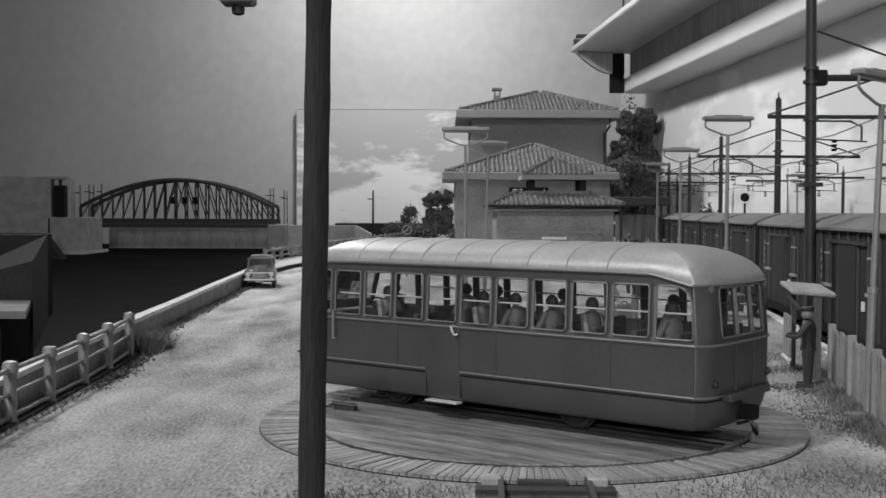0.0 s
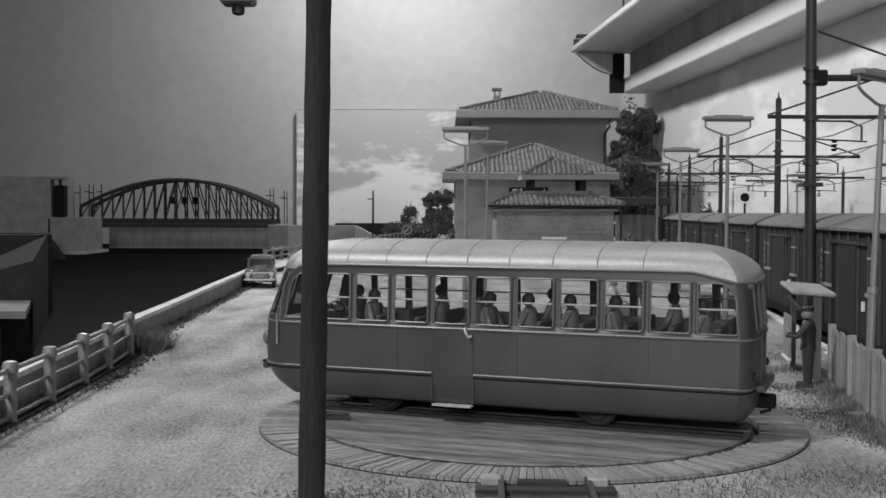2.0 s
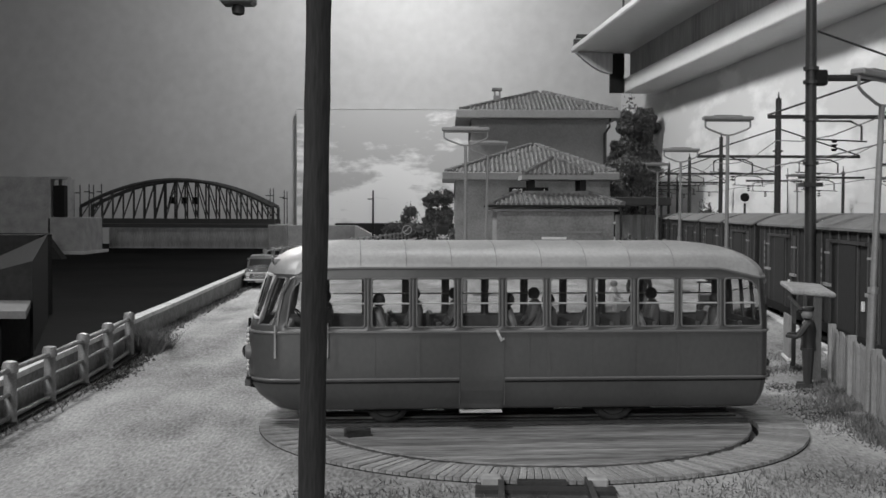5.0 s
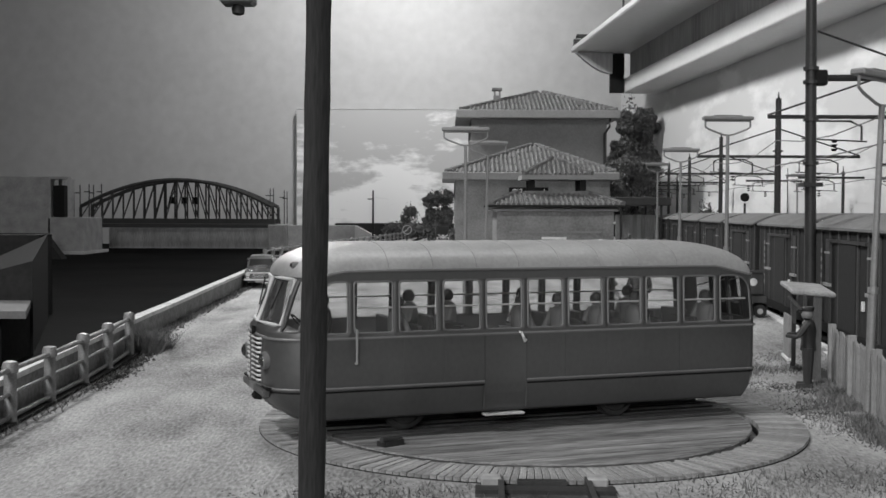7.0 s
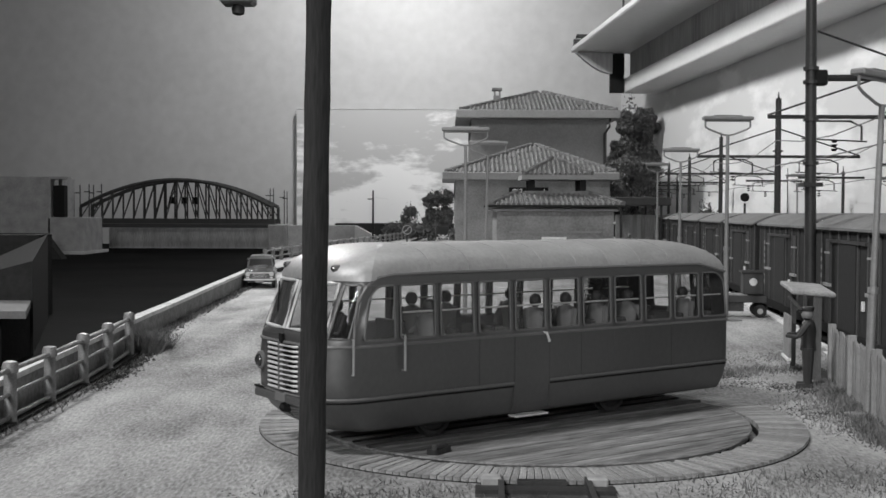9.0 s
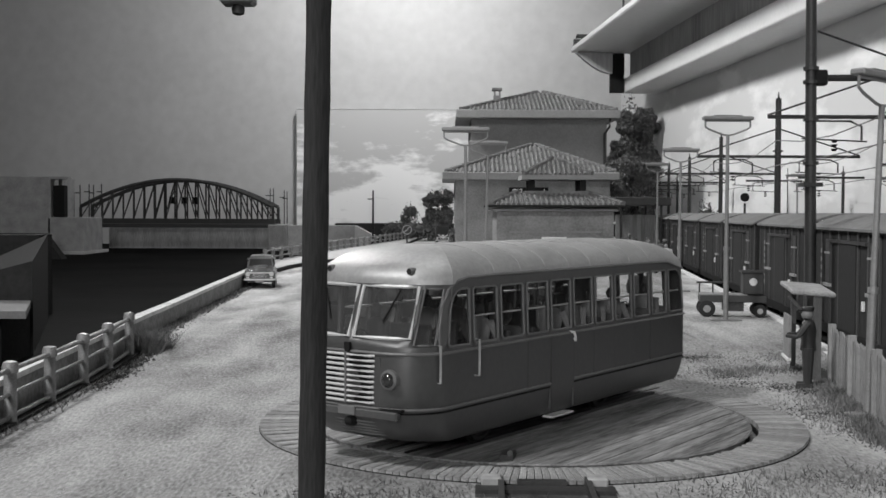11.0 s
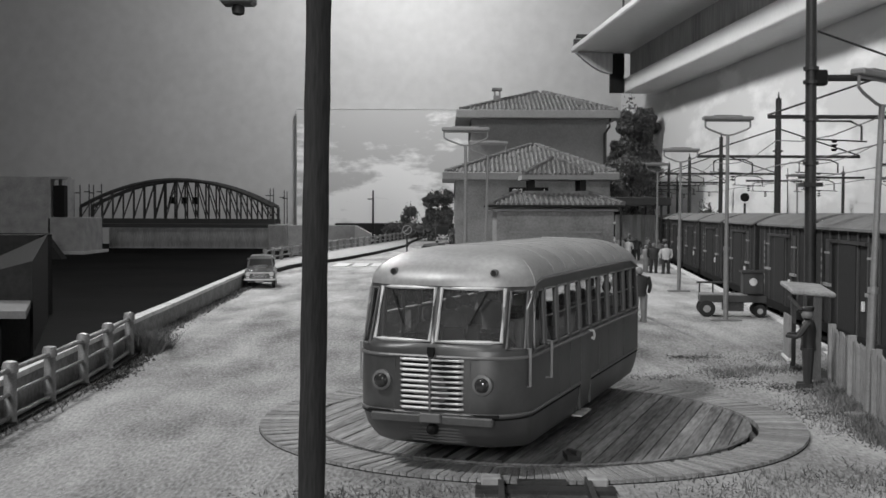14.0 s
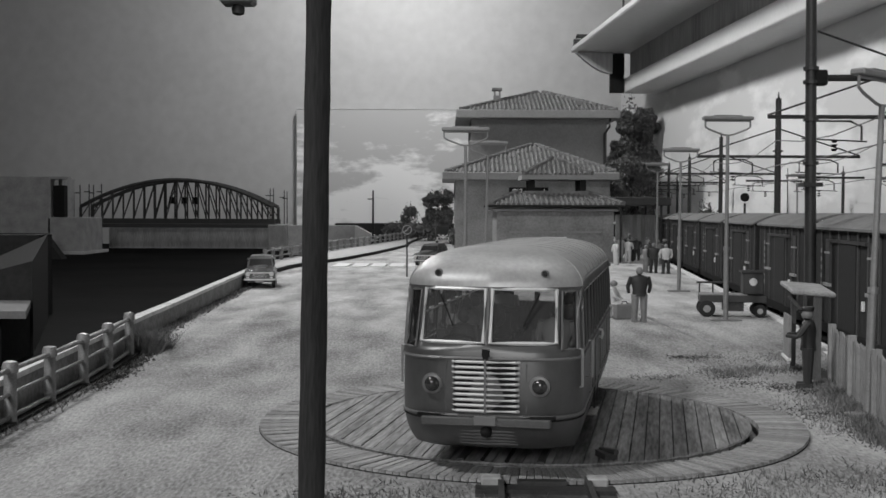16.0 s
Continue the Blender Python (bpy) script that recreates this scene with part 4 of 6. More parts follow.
# spotlight hanging from the ceiling
spot = thing("ceiling_spotlight", "grey spotlight housing hanging above the layout", "spotlight", P(-21.5, 120, 25.2))
part("housing", box(B(), -1.75, 1.75, -1.4, 1.4, 0.15, 3.0), mat("grey_plastic", 0.1, 0.5, var=0.1), spot, bevel=0.25)
part("lamp_head", lathe(B(), [(0.3, -0.9), (0.62, -0.75), (0.7, -0.2), (0.5, 0.2)], 16), M_STEEL, spot, smooth=True)
part("drop_rod", rod(B(), (0, 0, 3.0), (0, 0, 104.8), 0.25), M_STEEL, spot)

# ---- quay railing ----
RAILX = 0.36


def rail_post(bm, h=1.14, r=0.115):
    return lathe(bm, [(r * 1.15, 0), (r * 1.15, 0.06), (r, 0.08), (r, h - 0.22), (r * 1.25, h - 0.2), (r * 1.3, h - 0.1), (r * 1.05, h - 0.02), (r * 0.5, h)], 12)


railing = thing("quay_railing", "weathered metal railing with round-topped posts along the quay", "railing")
M_RAILING = mat("chalky_metal", 0.22, 0.5, metal=0.3, var=0.5, scale=5, bump=0.3)
ys_r = [13.4, 15.6, 17.9, 20.14, 22.4, 24.75, 27.05, 29.15]
p0 = None
for y in ys_r:
    m = P(quay_x(y) + RAILX - 0.06 * (y > 26), y, gz(y))
    if p0 is None:
        p0 = part("post", rail_post(B()), M_RAILING, railing, m=m, smooth=True)
    else:
        twin("post", p0, railing, m)
for a, b in zip(ys_r, ys_r[1:]):
    for z, r in ((0.98, 0.05), (0.55, 0.04), (0.14, 0.045)):
        part("bar", rod(B(), (quay_x(a) + RAILX, a, gz(a) + z), (quay_x(b) + RAILX - 0.06 * (b > 26), b, gz(b) + z), r, 8), M_RAILING, railing)
bm = strip(B(), 13, 29.4, 1.0, RAILX - 0.16, RAILX + 0.12, 0.0, 0.06)
part("plinth", bm, M_CONC_D, railing)
far_r = thing("far_railing", "pale metal railing along the distant pavement", "railing")
q0 = None
for k in range(27):
    y = 72 + 3.0 * k
    m = P(quay_x(y) + 0.35, y, gz(y))
    if q0 is None:
        q0 = part("post", rail_post(B(), 1.15, 0.13), M_RAILING, far_r, m=m)
    else:
        twin("post", q0, far_r, m)
    for z in (1.0, 0.55, 0.2):
        part("bar", rod(B(), (quay_x(y) + 0.35, y, gz(y) + z), (quay_x(y + 3) + 0.35, y + 3, gz(y + 3) + z), 0.055, 5), M_RAILING, far_r)

# pavement with a kerb, and the pedestrian crossing
KERB = [(66, -9.7), (71, -9.5), (76, -8.6), (82, -7.3), (95, -5.7), (108, -4.5), (117, -3.8), (124, -3.9), (132, -3.7), (150, -2.9)]
bm = B()
secs = []
for k in range(43):
    y = 66 + 2 * k
    xa, xb = quay_x(y) + (0.1 if y < 70 else 0.02), lerp_tab(KERB, y)
    xa = min(xa, xb - 0.05)
    secs.append([bm.verts.new(q) for q in ((xa, y, 0.2), (xb, y, 0.2), (xb, y, 0.52), (xa, y, 0.52))])
for a, b in zip(secs, secs[1:]):
    for i in range(4):
        bm.faces.new((a[i], a[(i + 1) % 4], b[(i + 1) % 4], b[i]))
bm.faces.new(secs[0][::-1])
bm.faces.new(secs[-1])
bmesh.ops.recalc_face_normals(bm, faces=list(bm.faces))
pav = part("pavement", bm, M_CONC_L, kind="structure", label="pale raised pavement along the bend of the quay")
bm = B()
for k in range(42):
    y = 66 + 2 * k
    prism(bm, [(lerp_tab(KERB, y) - 0.02, y), (lerp_tab(KERB, y) + 0.22, y), (lerp_tab(KERB, y + 2) + 0.22, y + 1.95), (lerp_tab(KERB, y + 2) - 0.02, y + 1.95)], 0.1, 0.5)
part("kerb_stone", bm, M_CONC_D, pav, "dark kerb stones", kind="stuff")
cross = thing("pedestrian_crossing", "worn white painted crossing stripes on the road", "road marking", kind="structure")
for k in range(5):
    x = -7.05 + 1.2 * k
    part("stripe", box(B(), x, x + 0.95, 72.4, 76.8, 0.2, 0.36), M_WHITE, cross)

# ---- station buildings ----


def hip_roof(bm, x0, x1, y0, y1, z0, z1, ridge=0.0, shift=0.0):
    """Four slopes rising to a short ridge along x, with tile ribs on the front and side slopes."""
    xm, ym = (x0 + x1) / 2 + shift, (y0 + y1) / 2
    a, b = (xm - ridge, ym, z1), (xm + ridge + 0.01, ym, z1)
    c = [bm.verts.new(q) for q in ((x0, y0, z0), (x1, y0, z0), (x1, y1, z0), (x0, y1, z0), a, b)]
    for q in ((0, 1, 5, 4), (1, 2, 5), (2, 3, 4, 5), (3, 0, 4), (3, 2, 1, 0)):
        bm.faces.new([c[i] for i in q])
    return (xm - ridge, xm + ridge, ym)


def tiled_roof(name, parent, x0, x1, y0, y1, z0, z1, ridge, pitch, r, shift=0.0, rows_=9):
    bm = B()
    xa, xb, ym = hip_roof(bm, x0, x1, y0, y1, z0, z1, ridge, shift)
    rf = part(name, bm, M_TILE, parent, "hipped roof of half-round tiles")
    bm = B()
    k = 0
    x = x0 + pitch * 0.5
    while x < x1:
        u = min(1.0, (x - x0) / (xa - x0) if x < xa else (1.0 if x <= xb else (x1 - x) / (x1 - xb)))
        if u > 0.03:
            nseg = max(1, int(u * rows_))
            for j in range(nseg):
                s0, s1 = u * j / nseg, u * (j + 1.12) / nseg
                s1 = min(s1, 1.0)
                rod(bm, (x + random.uniform(-0.02, 0.02), y0 + (ym - y0) * s0, z0 + (z1 - z0) * s0 + 0.05), (x, y0 + (ym - y0) * s1, z0 + (z1 - z0) * s1 + 0.02), r * random.uniform(0.95, 1.1), 6, r * 0.8)
        x += pitch
    part("tiles", bm, M_TILE, rf, kind="stuff")
    for q in ((x0, y0), (x1, y0)):
        bm = B()
        tx = xa if q[0] == x0 else xb
        nseg = 16
        for j in range(nseg):
            s0, s1 = j / nseg, (j + 1.15) / nseg
            rod(bm, (q[0] + (tx - q[0]) * s0, q[1] + (ym - q[1]) * s0, z0 + (z1 - z0) * s0 + 0.12), (q[0] + (tx - q[0]) * s1, q[1] + (ym - q[1]) * s1, z0 + (z1 - z0) * s1 + 0.08), r * 1.5, 6, r * 1.15)
        part("hip_tiles", bm, M_TILE, rf, kind="stuff")
    return rf


st = thing("station_building", "two-storey rendered station house with tiled hipped roof", "house", P(0, 0, 0.3))
part("wall", box(B(), 2.7, 16.0, 112, 124, 0, 12.7), M_WALL, st)
part("eave", box(B(), 1.25, 17.1, 110.6, 125.5, 12.65, 13.45), M_FASCIA, st, "pale projecting eaves", bevel=0.06)
tiled_roof("roof", st, 1.6, 16.8, 110.9, 125, 13.42, 15.85, 0.3, 0.42, 0.125, 0.75, 4)
part("downpipe", tube(B(), [(16.2, 111.2, 12.7), (16.2, 111.5, 11.9), (15.75, 111.85, 11.2), (15.75, 111.85, 0.3)], 0.13), M_STEEL, st, "dark rain pipe")
ch = part("chimney", box(B(), 5.0, 5.7, 114.5, 115.2, 13.6, 15.2), M_WALL, st, "short chimney with a cowl")
part("cowl", box(B(), 4.85, 5.85, 114.35, 115.35, 15.7, 15.95), M_TILE, ch)
for s in (5.05, 5.55):
    part("cowl_leg", box(B(), s, s + 0.15, 114.5, 115.2, 15.2, 15.7), M_WALL, ch)
part("roof_finial", box(B(), 13.2, 13.6, 112.6, 113.0, 14.1, 14.5), M_TILE, st)
wing = thing("station_wing", "single-storey rendered wing with tiled roof against the station house", "house", P(0, 0, 0.3))
part("wall", box(B(), 1.05, 14.6, 100, 111.9, 0, 6.4), M_WALL_L, wing)
part("eave", box(B(), -0.1, 15.25, 98.8, 111.95, 6.35, 7.0), M_FASCIA, wing, bevel=0.06)
tiled_roof("roof", wing, 0.2, 15.0, 99, 112, 6.98, 9.7, 0.2, 0.4, 0.125, 0.7, 5)
sg = part("name_board", box(B(), 5.75, 9.2, 99.85, 100, 5.0, 5.7), M_DARK, wing, "dark name board with pale capital letters")


def lettering(text, x, z, y, size, parent, material):
    """Flat raised letters facing the platform."""
    cu = bpy.data.curves.new("lettering", "FONT")
    cu.body, cu.size, cu.extrude = text, size * S, 0.01 * S
    tmp = bpy.data.objects.new("lettering", cu)
    me = bpy.data.meshes.new_from_object(tmp)
    bpy.data.objects.remove(tmp)
    me.materials.append(material)
    o = new("lettering", me)
    o.parent = parent
    o.matrix_basis = P(x, y, z, 0, 90)
    return o


lettering("GIR", 6.0, 5.14, 99.83, 0.62, sg, M_WHITE)
lettering("I", 8.75, 5.14, 99.83, 0.62, sg, M_WHITE)
small = thing("station_outbuilding", "low rendered outbuilding with tiled roof and lantern", "building", P(0, 0, 0.3))
part("wall", box(B(), 3.85, 12.05, 81, 89, 0, 3.85), M_WALL_L, small)
for x in (3.8, 11.35):
    part("pilaster", box(B(), x, x + 0.75, 80.92, 81.1, 0, 3.55), M_WALL_L, small)
part("panel_ledge", box(B(), 4.7, 11.2, 80.9, 81.05, 2.05, 2.2), M_FASCIA, small)
part("small_sign", box(B(), 7.0, 8.75, 80.85, 81.0, 1.6, 1.78), M_WHITE, small, "narrow pale sign")
part("cornice", box(B(), 3.5, 12.4, 80.5, 89.4, 3.6, 3.78), M_FASCIA, small, bevel=0.04)
part("eave", box(B(), 3.2, 12.75, 80.0, 89.8, 3.9, 4.04), M_CONC_D, small)
tiled_roof("roof", small, 3.3, 12.65, 80.1, 89.7, 4.04, 4.98, 2.4, 0.36, 0.13)
lan = part("lantern", box(B(), 6.1, 10.7, 83.9, 87.1, 4.45, 5.1), M_WALL_L, small, "open roof lantern on four posts")
for x in (6.3, 10.05):
    for y in (84.0, 86.6):
        part("lantern_post", box(B(), x, x + 0.45, y, y + 0.4, 4.9, 5.95), M_CONC_D, lan)
part("lantern_eave", box(B(), 5.75, 10.95, 83.2, 87.8, 5.92, 6.25), M_FASCIA, lan)
tiled_roof("lantern_roof", small, 5.85, 10.85, 83.3, 87.7, 6.25, 7.5, 0.2, 0.36, 0.13)
part("gutter_pipe", rod(B(), (12.5, 80.3, 3.6), (12.5, 80.3, 0), 0.07), M_STEEL, small)
can = thing("platform_canopy", "dark flat platform canopy on thin posts", "canopy", P(0, 0, 0.3))
part("roof", box(B(), 13.6, 18.0, 90, 100, 4.1, 4.75), M_STEEL, can, bevel=0.06)
for x in (14.2, 17.4):
    for y in (91, 98):
        part("post", rod(B(), (x, y, 0), (x, y, 4.1), 0.1), M_STEEL, can)
scr = thing("platform_screen", "pale grey board screen at the end of the platform", "fence", P(0, 0, 0.3))
for k in range(12):
    part("board", box(B(), 14.6 + 0.36 * k, 14.93 + 0.36 * k, 96.5, 96.7, 0, 3.35), M_WOOD, scr)

# ---- the goods train ----
TDIR = math.degrees(math.atan2(1, 0.108))


def build_wagon(m):
    w = thing("goods_wagon", "dark boarded goods wagon with pale curved roof beside the platform", "wagon", m, "wagons of the standing train")
    L, H0, H1, HWW = 8.7, 0.5, 3.42, 1.35
    part("body", box(B(), 0, L, -HWW, HWW, H0, H1), M_WAGON, w, "dark vertical boarded body")
    bm = B()
    prof = [(-1.5 + 3.0 * k / 10, 3.4 + 0.42 * (1 - (-1 + 2 * k / 10) ** 2)) for k in range(11)]
    ends = [[bm.verts.new((x, y, z)) for y, z in prof] + [bm.verts.new((x, y, z - 0.07)) for y, z in prof[::-1]] for x in (-0.12, L + 0.12)]
    nn = len(ends[0])
    for i in range(nn):
        bm.faces.new((ends[0][i], ends[0][(i + 1) % nn], ends[1][(i + 1) % nn], ends[1][i]))
    bm.faces.new(ends[0][::-1])
    bm.faces.new(ends[1])
    bmesh.ops.recalc_face_normals(bm, faces=list(bm.faces))
    part("roof", bm, M_WAGROOF, w, "pale dusty curved roof", smooth=True)
    for s in (-1, 1):
        y = s * HWW
        for k in range(9):
            x = 0.06 + (L - 0.12) * k / 8
            part("side_post", box(B(), x - 0.06, x + 0.06, y - 0.05, y + 0.05, H0, H1), M_WAGON_T, w)
        part("sill_beam", box(B(), 0, L, y - 0.07, y + 0.07, H0 - 0.22, H0 + 0.05), M_DARK, w)
        part("cant_rail", box(B(), 0, L, y - 0.04, y + 0.04, H1 - 0.16, H1 - 0.02), M_WAGON, w)
        for x in (1.62, 6.5):
            wd = part("window", box(B(), x, x + 0.62, y - 0.03, y + 0.03, 1.75, 3.05), M_STEEL, w, "dark shuttered window")
            part("sill", box(B(), x - 0.08, x + 0.7, y - 0.09, y + 0.09, 1.66, 1.75), M_CONC, wd, "pale sill")
            part("bar", box(B(), x - 0.03, x + 0.65, y - 0.06, y + 0.06, 2.62, 2.68), M_CONC, wd)
        part("sliding_door", box(B(), 3.35, 5.3, y - 0.075, y + 0.075, H0 + 0.05, 2.95), M_WAGON, w, bevel=0.015)
        part("door_rail", box(B(), 2.3, 6.3, y - 0.1, y + 0.1, 2.97, 3.06), M_STEEL, w)
        part("footboard", box(B(), 0.8, L - 0.8, y - 0.12, y + 0.14, 0.0, 0.06), M_DARK, w)
        lt = part("lettering_panel", box(B(), 7.42, 7.62, y - 0.055, y + 0.055, 1.05, 2.9), M_WAGON_T, w, "panel of pale unreadable lettering")
        for k in range(7):
            part("letter_bar", box(B(), 7.45, 7.59, y - 0.062, y + 0.062, 1.12 + 0.25 * k, 1.26 + 0.25 * k), M_FASCIA, lt)
        part("number_bar", box(B(), 2.62, 2.78, y - 0.056, y + 0.056, 1.25, 1.5), M_WHITE, w)
        for x in (1.6, L - 1.6):
            part("wheel", lathe(B(), [(0.5, -0.06), (0.5, -0.03), (0.45, -0.02), (0.45, 0.06), (0.1, 0.06)], 20, "y", (x, s * 0.74, -0.06)), M_DARK, w)
            part("axle_box", box(B(), x - 0.2, x + 0.2, s * 1.02 - 0.1, s * 1.02 + 0.1, -0.2, 0.3), M_DARK, w, bevel=0.03)
        for x in (0, L):
            part("buffer", lathe(B(), [(0.09, 0.0), (0.09, 0.4), (0.22, 0.42), (0.2, 0.48)] if x else [(0.2, -0.48), (0.22, -0.42), (0.09, -0.4), (0.09, 0.0)], 10, "x", (x, s * 0.87, 0.4)), M_DARK, w)
    return w


def train_at(y):
    x = edge_x(y) + 0.75 + 1.35
    return P(x, y, 0.0, TDIR)


wag = build_wagon(train_at(17.0))
for k in range(1, 8):
    copy_thing(wag, train_at(17.0 + 9.95 * k))
trk2 = thing("railway_track", "steel rails of the platform track in dark ballast", "track", kind="structure")
for off in (1.35 + 0.75 - 0.75, 1.35 + 0.75 + 0.75, 6.0, 7.5, 10.5, 12.0):
    bm = B()
    prism(bm, [(edge_x(18) + off - 0.05, 18), (edge_x(18) + off + 0.05, 18), (edge_x(135) * 1 + off + 0.05 - 0.0, 135), (edge_x(135) + off - 0.05, 135)], -0.7, -0.56)
    part("rail", bm, M_RUST, trk2)

# ---- masts and wires over the tracks ----


def insulator(bm, p, k=1.0):
    x, y, z = p
    for i in range(3):
        rod(bm, (x, y, z - 0.12 * k * i), (x, y, z - 0.12 * k * i - 0.07 * k), 0.1 * k, 8, 0.05 * k)
    return bm


def mast(x, y, top, arm_z, left, right, r=0.17, stay=True, lean=0.0, base=-0.7, hang=True, rise=1.45, hf=0.6, group="masts along the tracks"):
    t = thing("catenary_mast", "dark steel overhead-line mast with bracket arms beside the track", "mast", P(x, y, base, 0, 0, lean), group)
    part("pole", rod(B(), (0, 0, 0), (0, 0, top - base), r, 12, r * 0.8), M_STEEL, t, smooth=True)
    part("pole_cap", rod(B(), (0, 0, top - base), (0, 0, top - base + 0.35), r * 0.35, 6, 0.02), M_STEEL, t)
    for z in (0.18, 0.45):
        part("collar", rod(B(), (0, 0, arm_z - base - 0.2 + z), (0, 0, arm_z - base - 0.12 + z), r * 1.35, 10), M_STEEL, t)
    az = arm_z - base
    part("arm", rod(B(), (-left, 0, az), (right, 0, az), 0.075, 6), M_STEEL, t)
    if stay:
        zs = min(top - base - 0.1, az + rise)
        if left > 1:
            part("stay", rod(B(), (0, 0, zs), (-left, 0, az + 0.06), 0.04, 5), M_STEEL, t)
        if right > 1:
            part("stay", rod(B(), (0, 0, zs), (right, 0, az + 0.06), 0.04, 5), M_STEEL, t)
    if hang:
        for xo in ([-left * hf] if left > 2 else []) + ([right * 0.45] if right > 2 else []):
            bm = B()
            tube(bm, [(xo - 0.8, 0, az - 0.75), (xo - 0.8, 0, az - 0.25), (xo - 0.5, 0, az - 0.14), (xo + 0.8, 0, az - 0.16), (xo + 1.2, 0, az - 0.35), (xo + 1.2, 0, az - 0.85)], 0.045, False, 5)
            hd = part("hanger", bm, M_STEEL, t)
            part("steady_arm", rod(B(), (xo - 1.0, 0, az - 0.8), (xo + 1.4, 0, az - 0.9), 0.03, 5), M_STEEL, hd)
            part("insulator", insulator(B(), (xo + 0.2, 0, az - 0.85), 1.3), M_DARK, hd)
    return t


near_mast = thing("catenary_mast", "tall dark steel overhead-line mast close to the platform hut", "mast", P(10.98, 34, -0.7, 0, 0, -0.55), "masts along the tracks")
part("pole", rod(B(), (0, 0, 0), (0, 0, 14), 0.175, 16, 0.15), M_STEEL, near_mast, smooth=True)
for z in (5.95, 7.25, 8.35, 8.75):
    part("collar", rod(B(), (0, 0, z), (0, 0, z + 0.1), 0.23, 12), M_STEEL, near_mast)
part("upper_arm", rod(B(), (0.2, 0, 8.52), (3.5, 0, 8.52), 0.1, 8), M_STEEL, near_mast)
part("clamp", box(B(), 0.1, 0.45, -0.2, 0.2, 8.3, 8.75), M_DARK, near_mast, bevel=0.04)
part("wire_stay", rod(B(), (0.2, 0, 9.9), (2.6, 0.2, 9.1), 0.035, 5), M_STEEL, near_mast)
part("bird_guard", box(B(), -0.28, 0.28, -0.28, 0.28, 5.3, 5.42), M_STEEL, near_mast)
# portal arm over the tracks behind it
mast(22.6, 42.0, 11.6, 7.35, 10.7, 1.0, 0.14, rise=3.7, hf=0.79)
mast(17.35, 59.3, 9.75, 6.75, 4.2, 4.25, 0.19)
mast(20.4, 84, 9.4, 6.7, 4.1, 4.1, 0.17)
mast(22.4, 104, 8.9, 6.6, 3.6, 3.6, 0.17)
mast(22.9, 116, 8.7, 6.6, 3.2, 3.0, 0.16)
mast(27.5, 91, 7.4, 6.4, 3.4, 2.4, 0.13, False)
mast(29.8, 88, 6.9, 6.3, 3.0, 1.0, 0.12, False)
mast(24.6, 56, 6.7, 6.2, 3.4, 2.0, 0.12, False)
mast(26.6, 76, 6.6, 6.2, 3.0, 1.4, 0.12, False)
mast(25.0, 122, 7.3, 6.3, 3.0, 2.0, 0.14, False)
wires = thing("overhead_wires", "thin overhead wires strung along the tracks", "wire", kind="structure")
for off, z in ((2.1, 5.9), (2.1, 7.0), (6.8, 5.9), (6.8, 7.0), (11.2, 5.9)):
    for k in range(6):
        y0, y1 = 8 + 21 * k, 8 + 21 * (k + 1)
        pts = [(edge_x(y0 + (y1 - y0) * u) + off, y0 + (y1 - y0) * u, z - (0.5 if z > 6.5 else 0.08) * 4 * u * (1 - u)) for u in (0, 0.25, 0.5, 0.75, 1)]
        part("wire", tube(B(), pts, 0.022, False, 4), M_WAGROOF, wires)
sig = thing("round_signal", "dark round signal disc on a thin post", "signal", P(20.6, 78, -0.7))
part("post", rod(B(), (0, 0, 0), (0, 0, 5.2), 0.08), M_STEEL, sig)
part("disc", lathe(B(), [(0.3, -0.06), (0.3, 0.06)], 16, "y", (0, 0, 5.6)), M_DARK, sig)

# ---- platform lamps ----


def lamp_post(x, y, h, z, rz=0, lean=0.0, group="platform lamps"):
    t = thing("platform_lamp", "pale grey lamp post with tube lamp on a forked bracket", "street lamp", P(x, y, z, rz, 0, lean), group)
    part("base_plate", box(B(), -0.5, 0.5, -0.18, 0.18, 0.0, 0.06), M_LAMPPOST, t, bevel=0.02)
    part("post", rod(B(), (0, 0, 0), (0, 0, h - 0.55), 0.072, 10, 0.055), M_LAMPPOST, t, smooth=True)
    part("sleeve", rod(B(), (0, 0, 0.05), (0, 0, 2.3), 0.085, 10), M_LAMPPOST, t, smooth=True)
    part("collar", rod(B(), (0, 0, 2.3), (0, 0, 2.42), 0.105, 10), M_LAMPPOST, t)
    for s in (-1, 1):
        part("fork", tube(B(), [(0, 0, h - 0.58), (0.18 * s, 0, h - 0.55), (0.62 * s, 0, h - 0.38), (0.74 * s, 0, h - 0.3), (0.74 * s, 0, h - 0.08)], 0.032, False, 6), M_LAMPPOST, t)
    hd = part("lamp_head", box(B(), -0.82, 0.82, -0.16, 0.16, h - 0.08, h + 0.04), M_LAMPPOST, t, bevel=0.03)
    part("ballast_box", box(B(), -0.45, 0.45, -0.1, 0.1, h + 0.04, h + 0.08), M_LAMPPOST, hd)
    part("tube", rod(B(), (-0.72, 0, h - 0.1), (0.72, 0, h - 0.1), 0.035, 8), M_FASCIA, hd, "pale tube lamp")
    return t


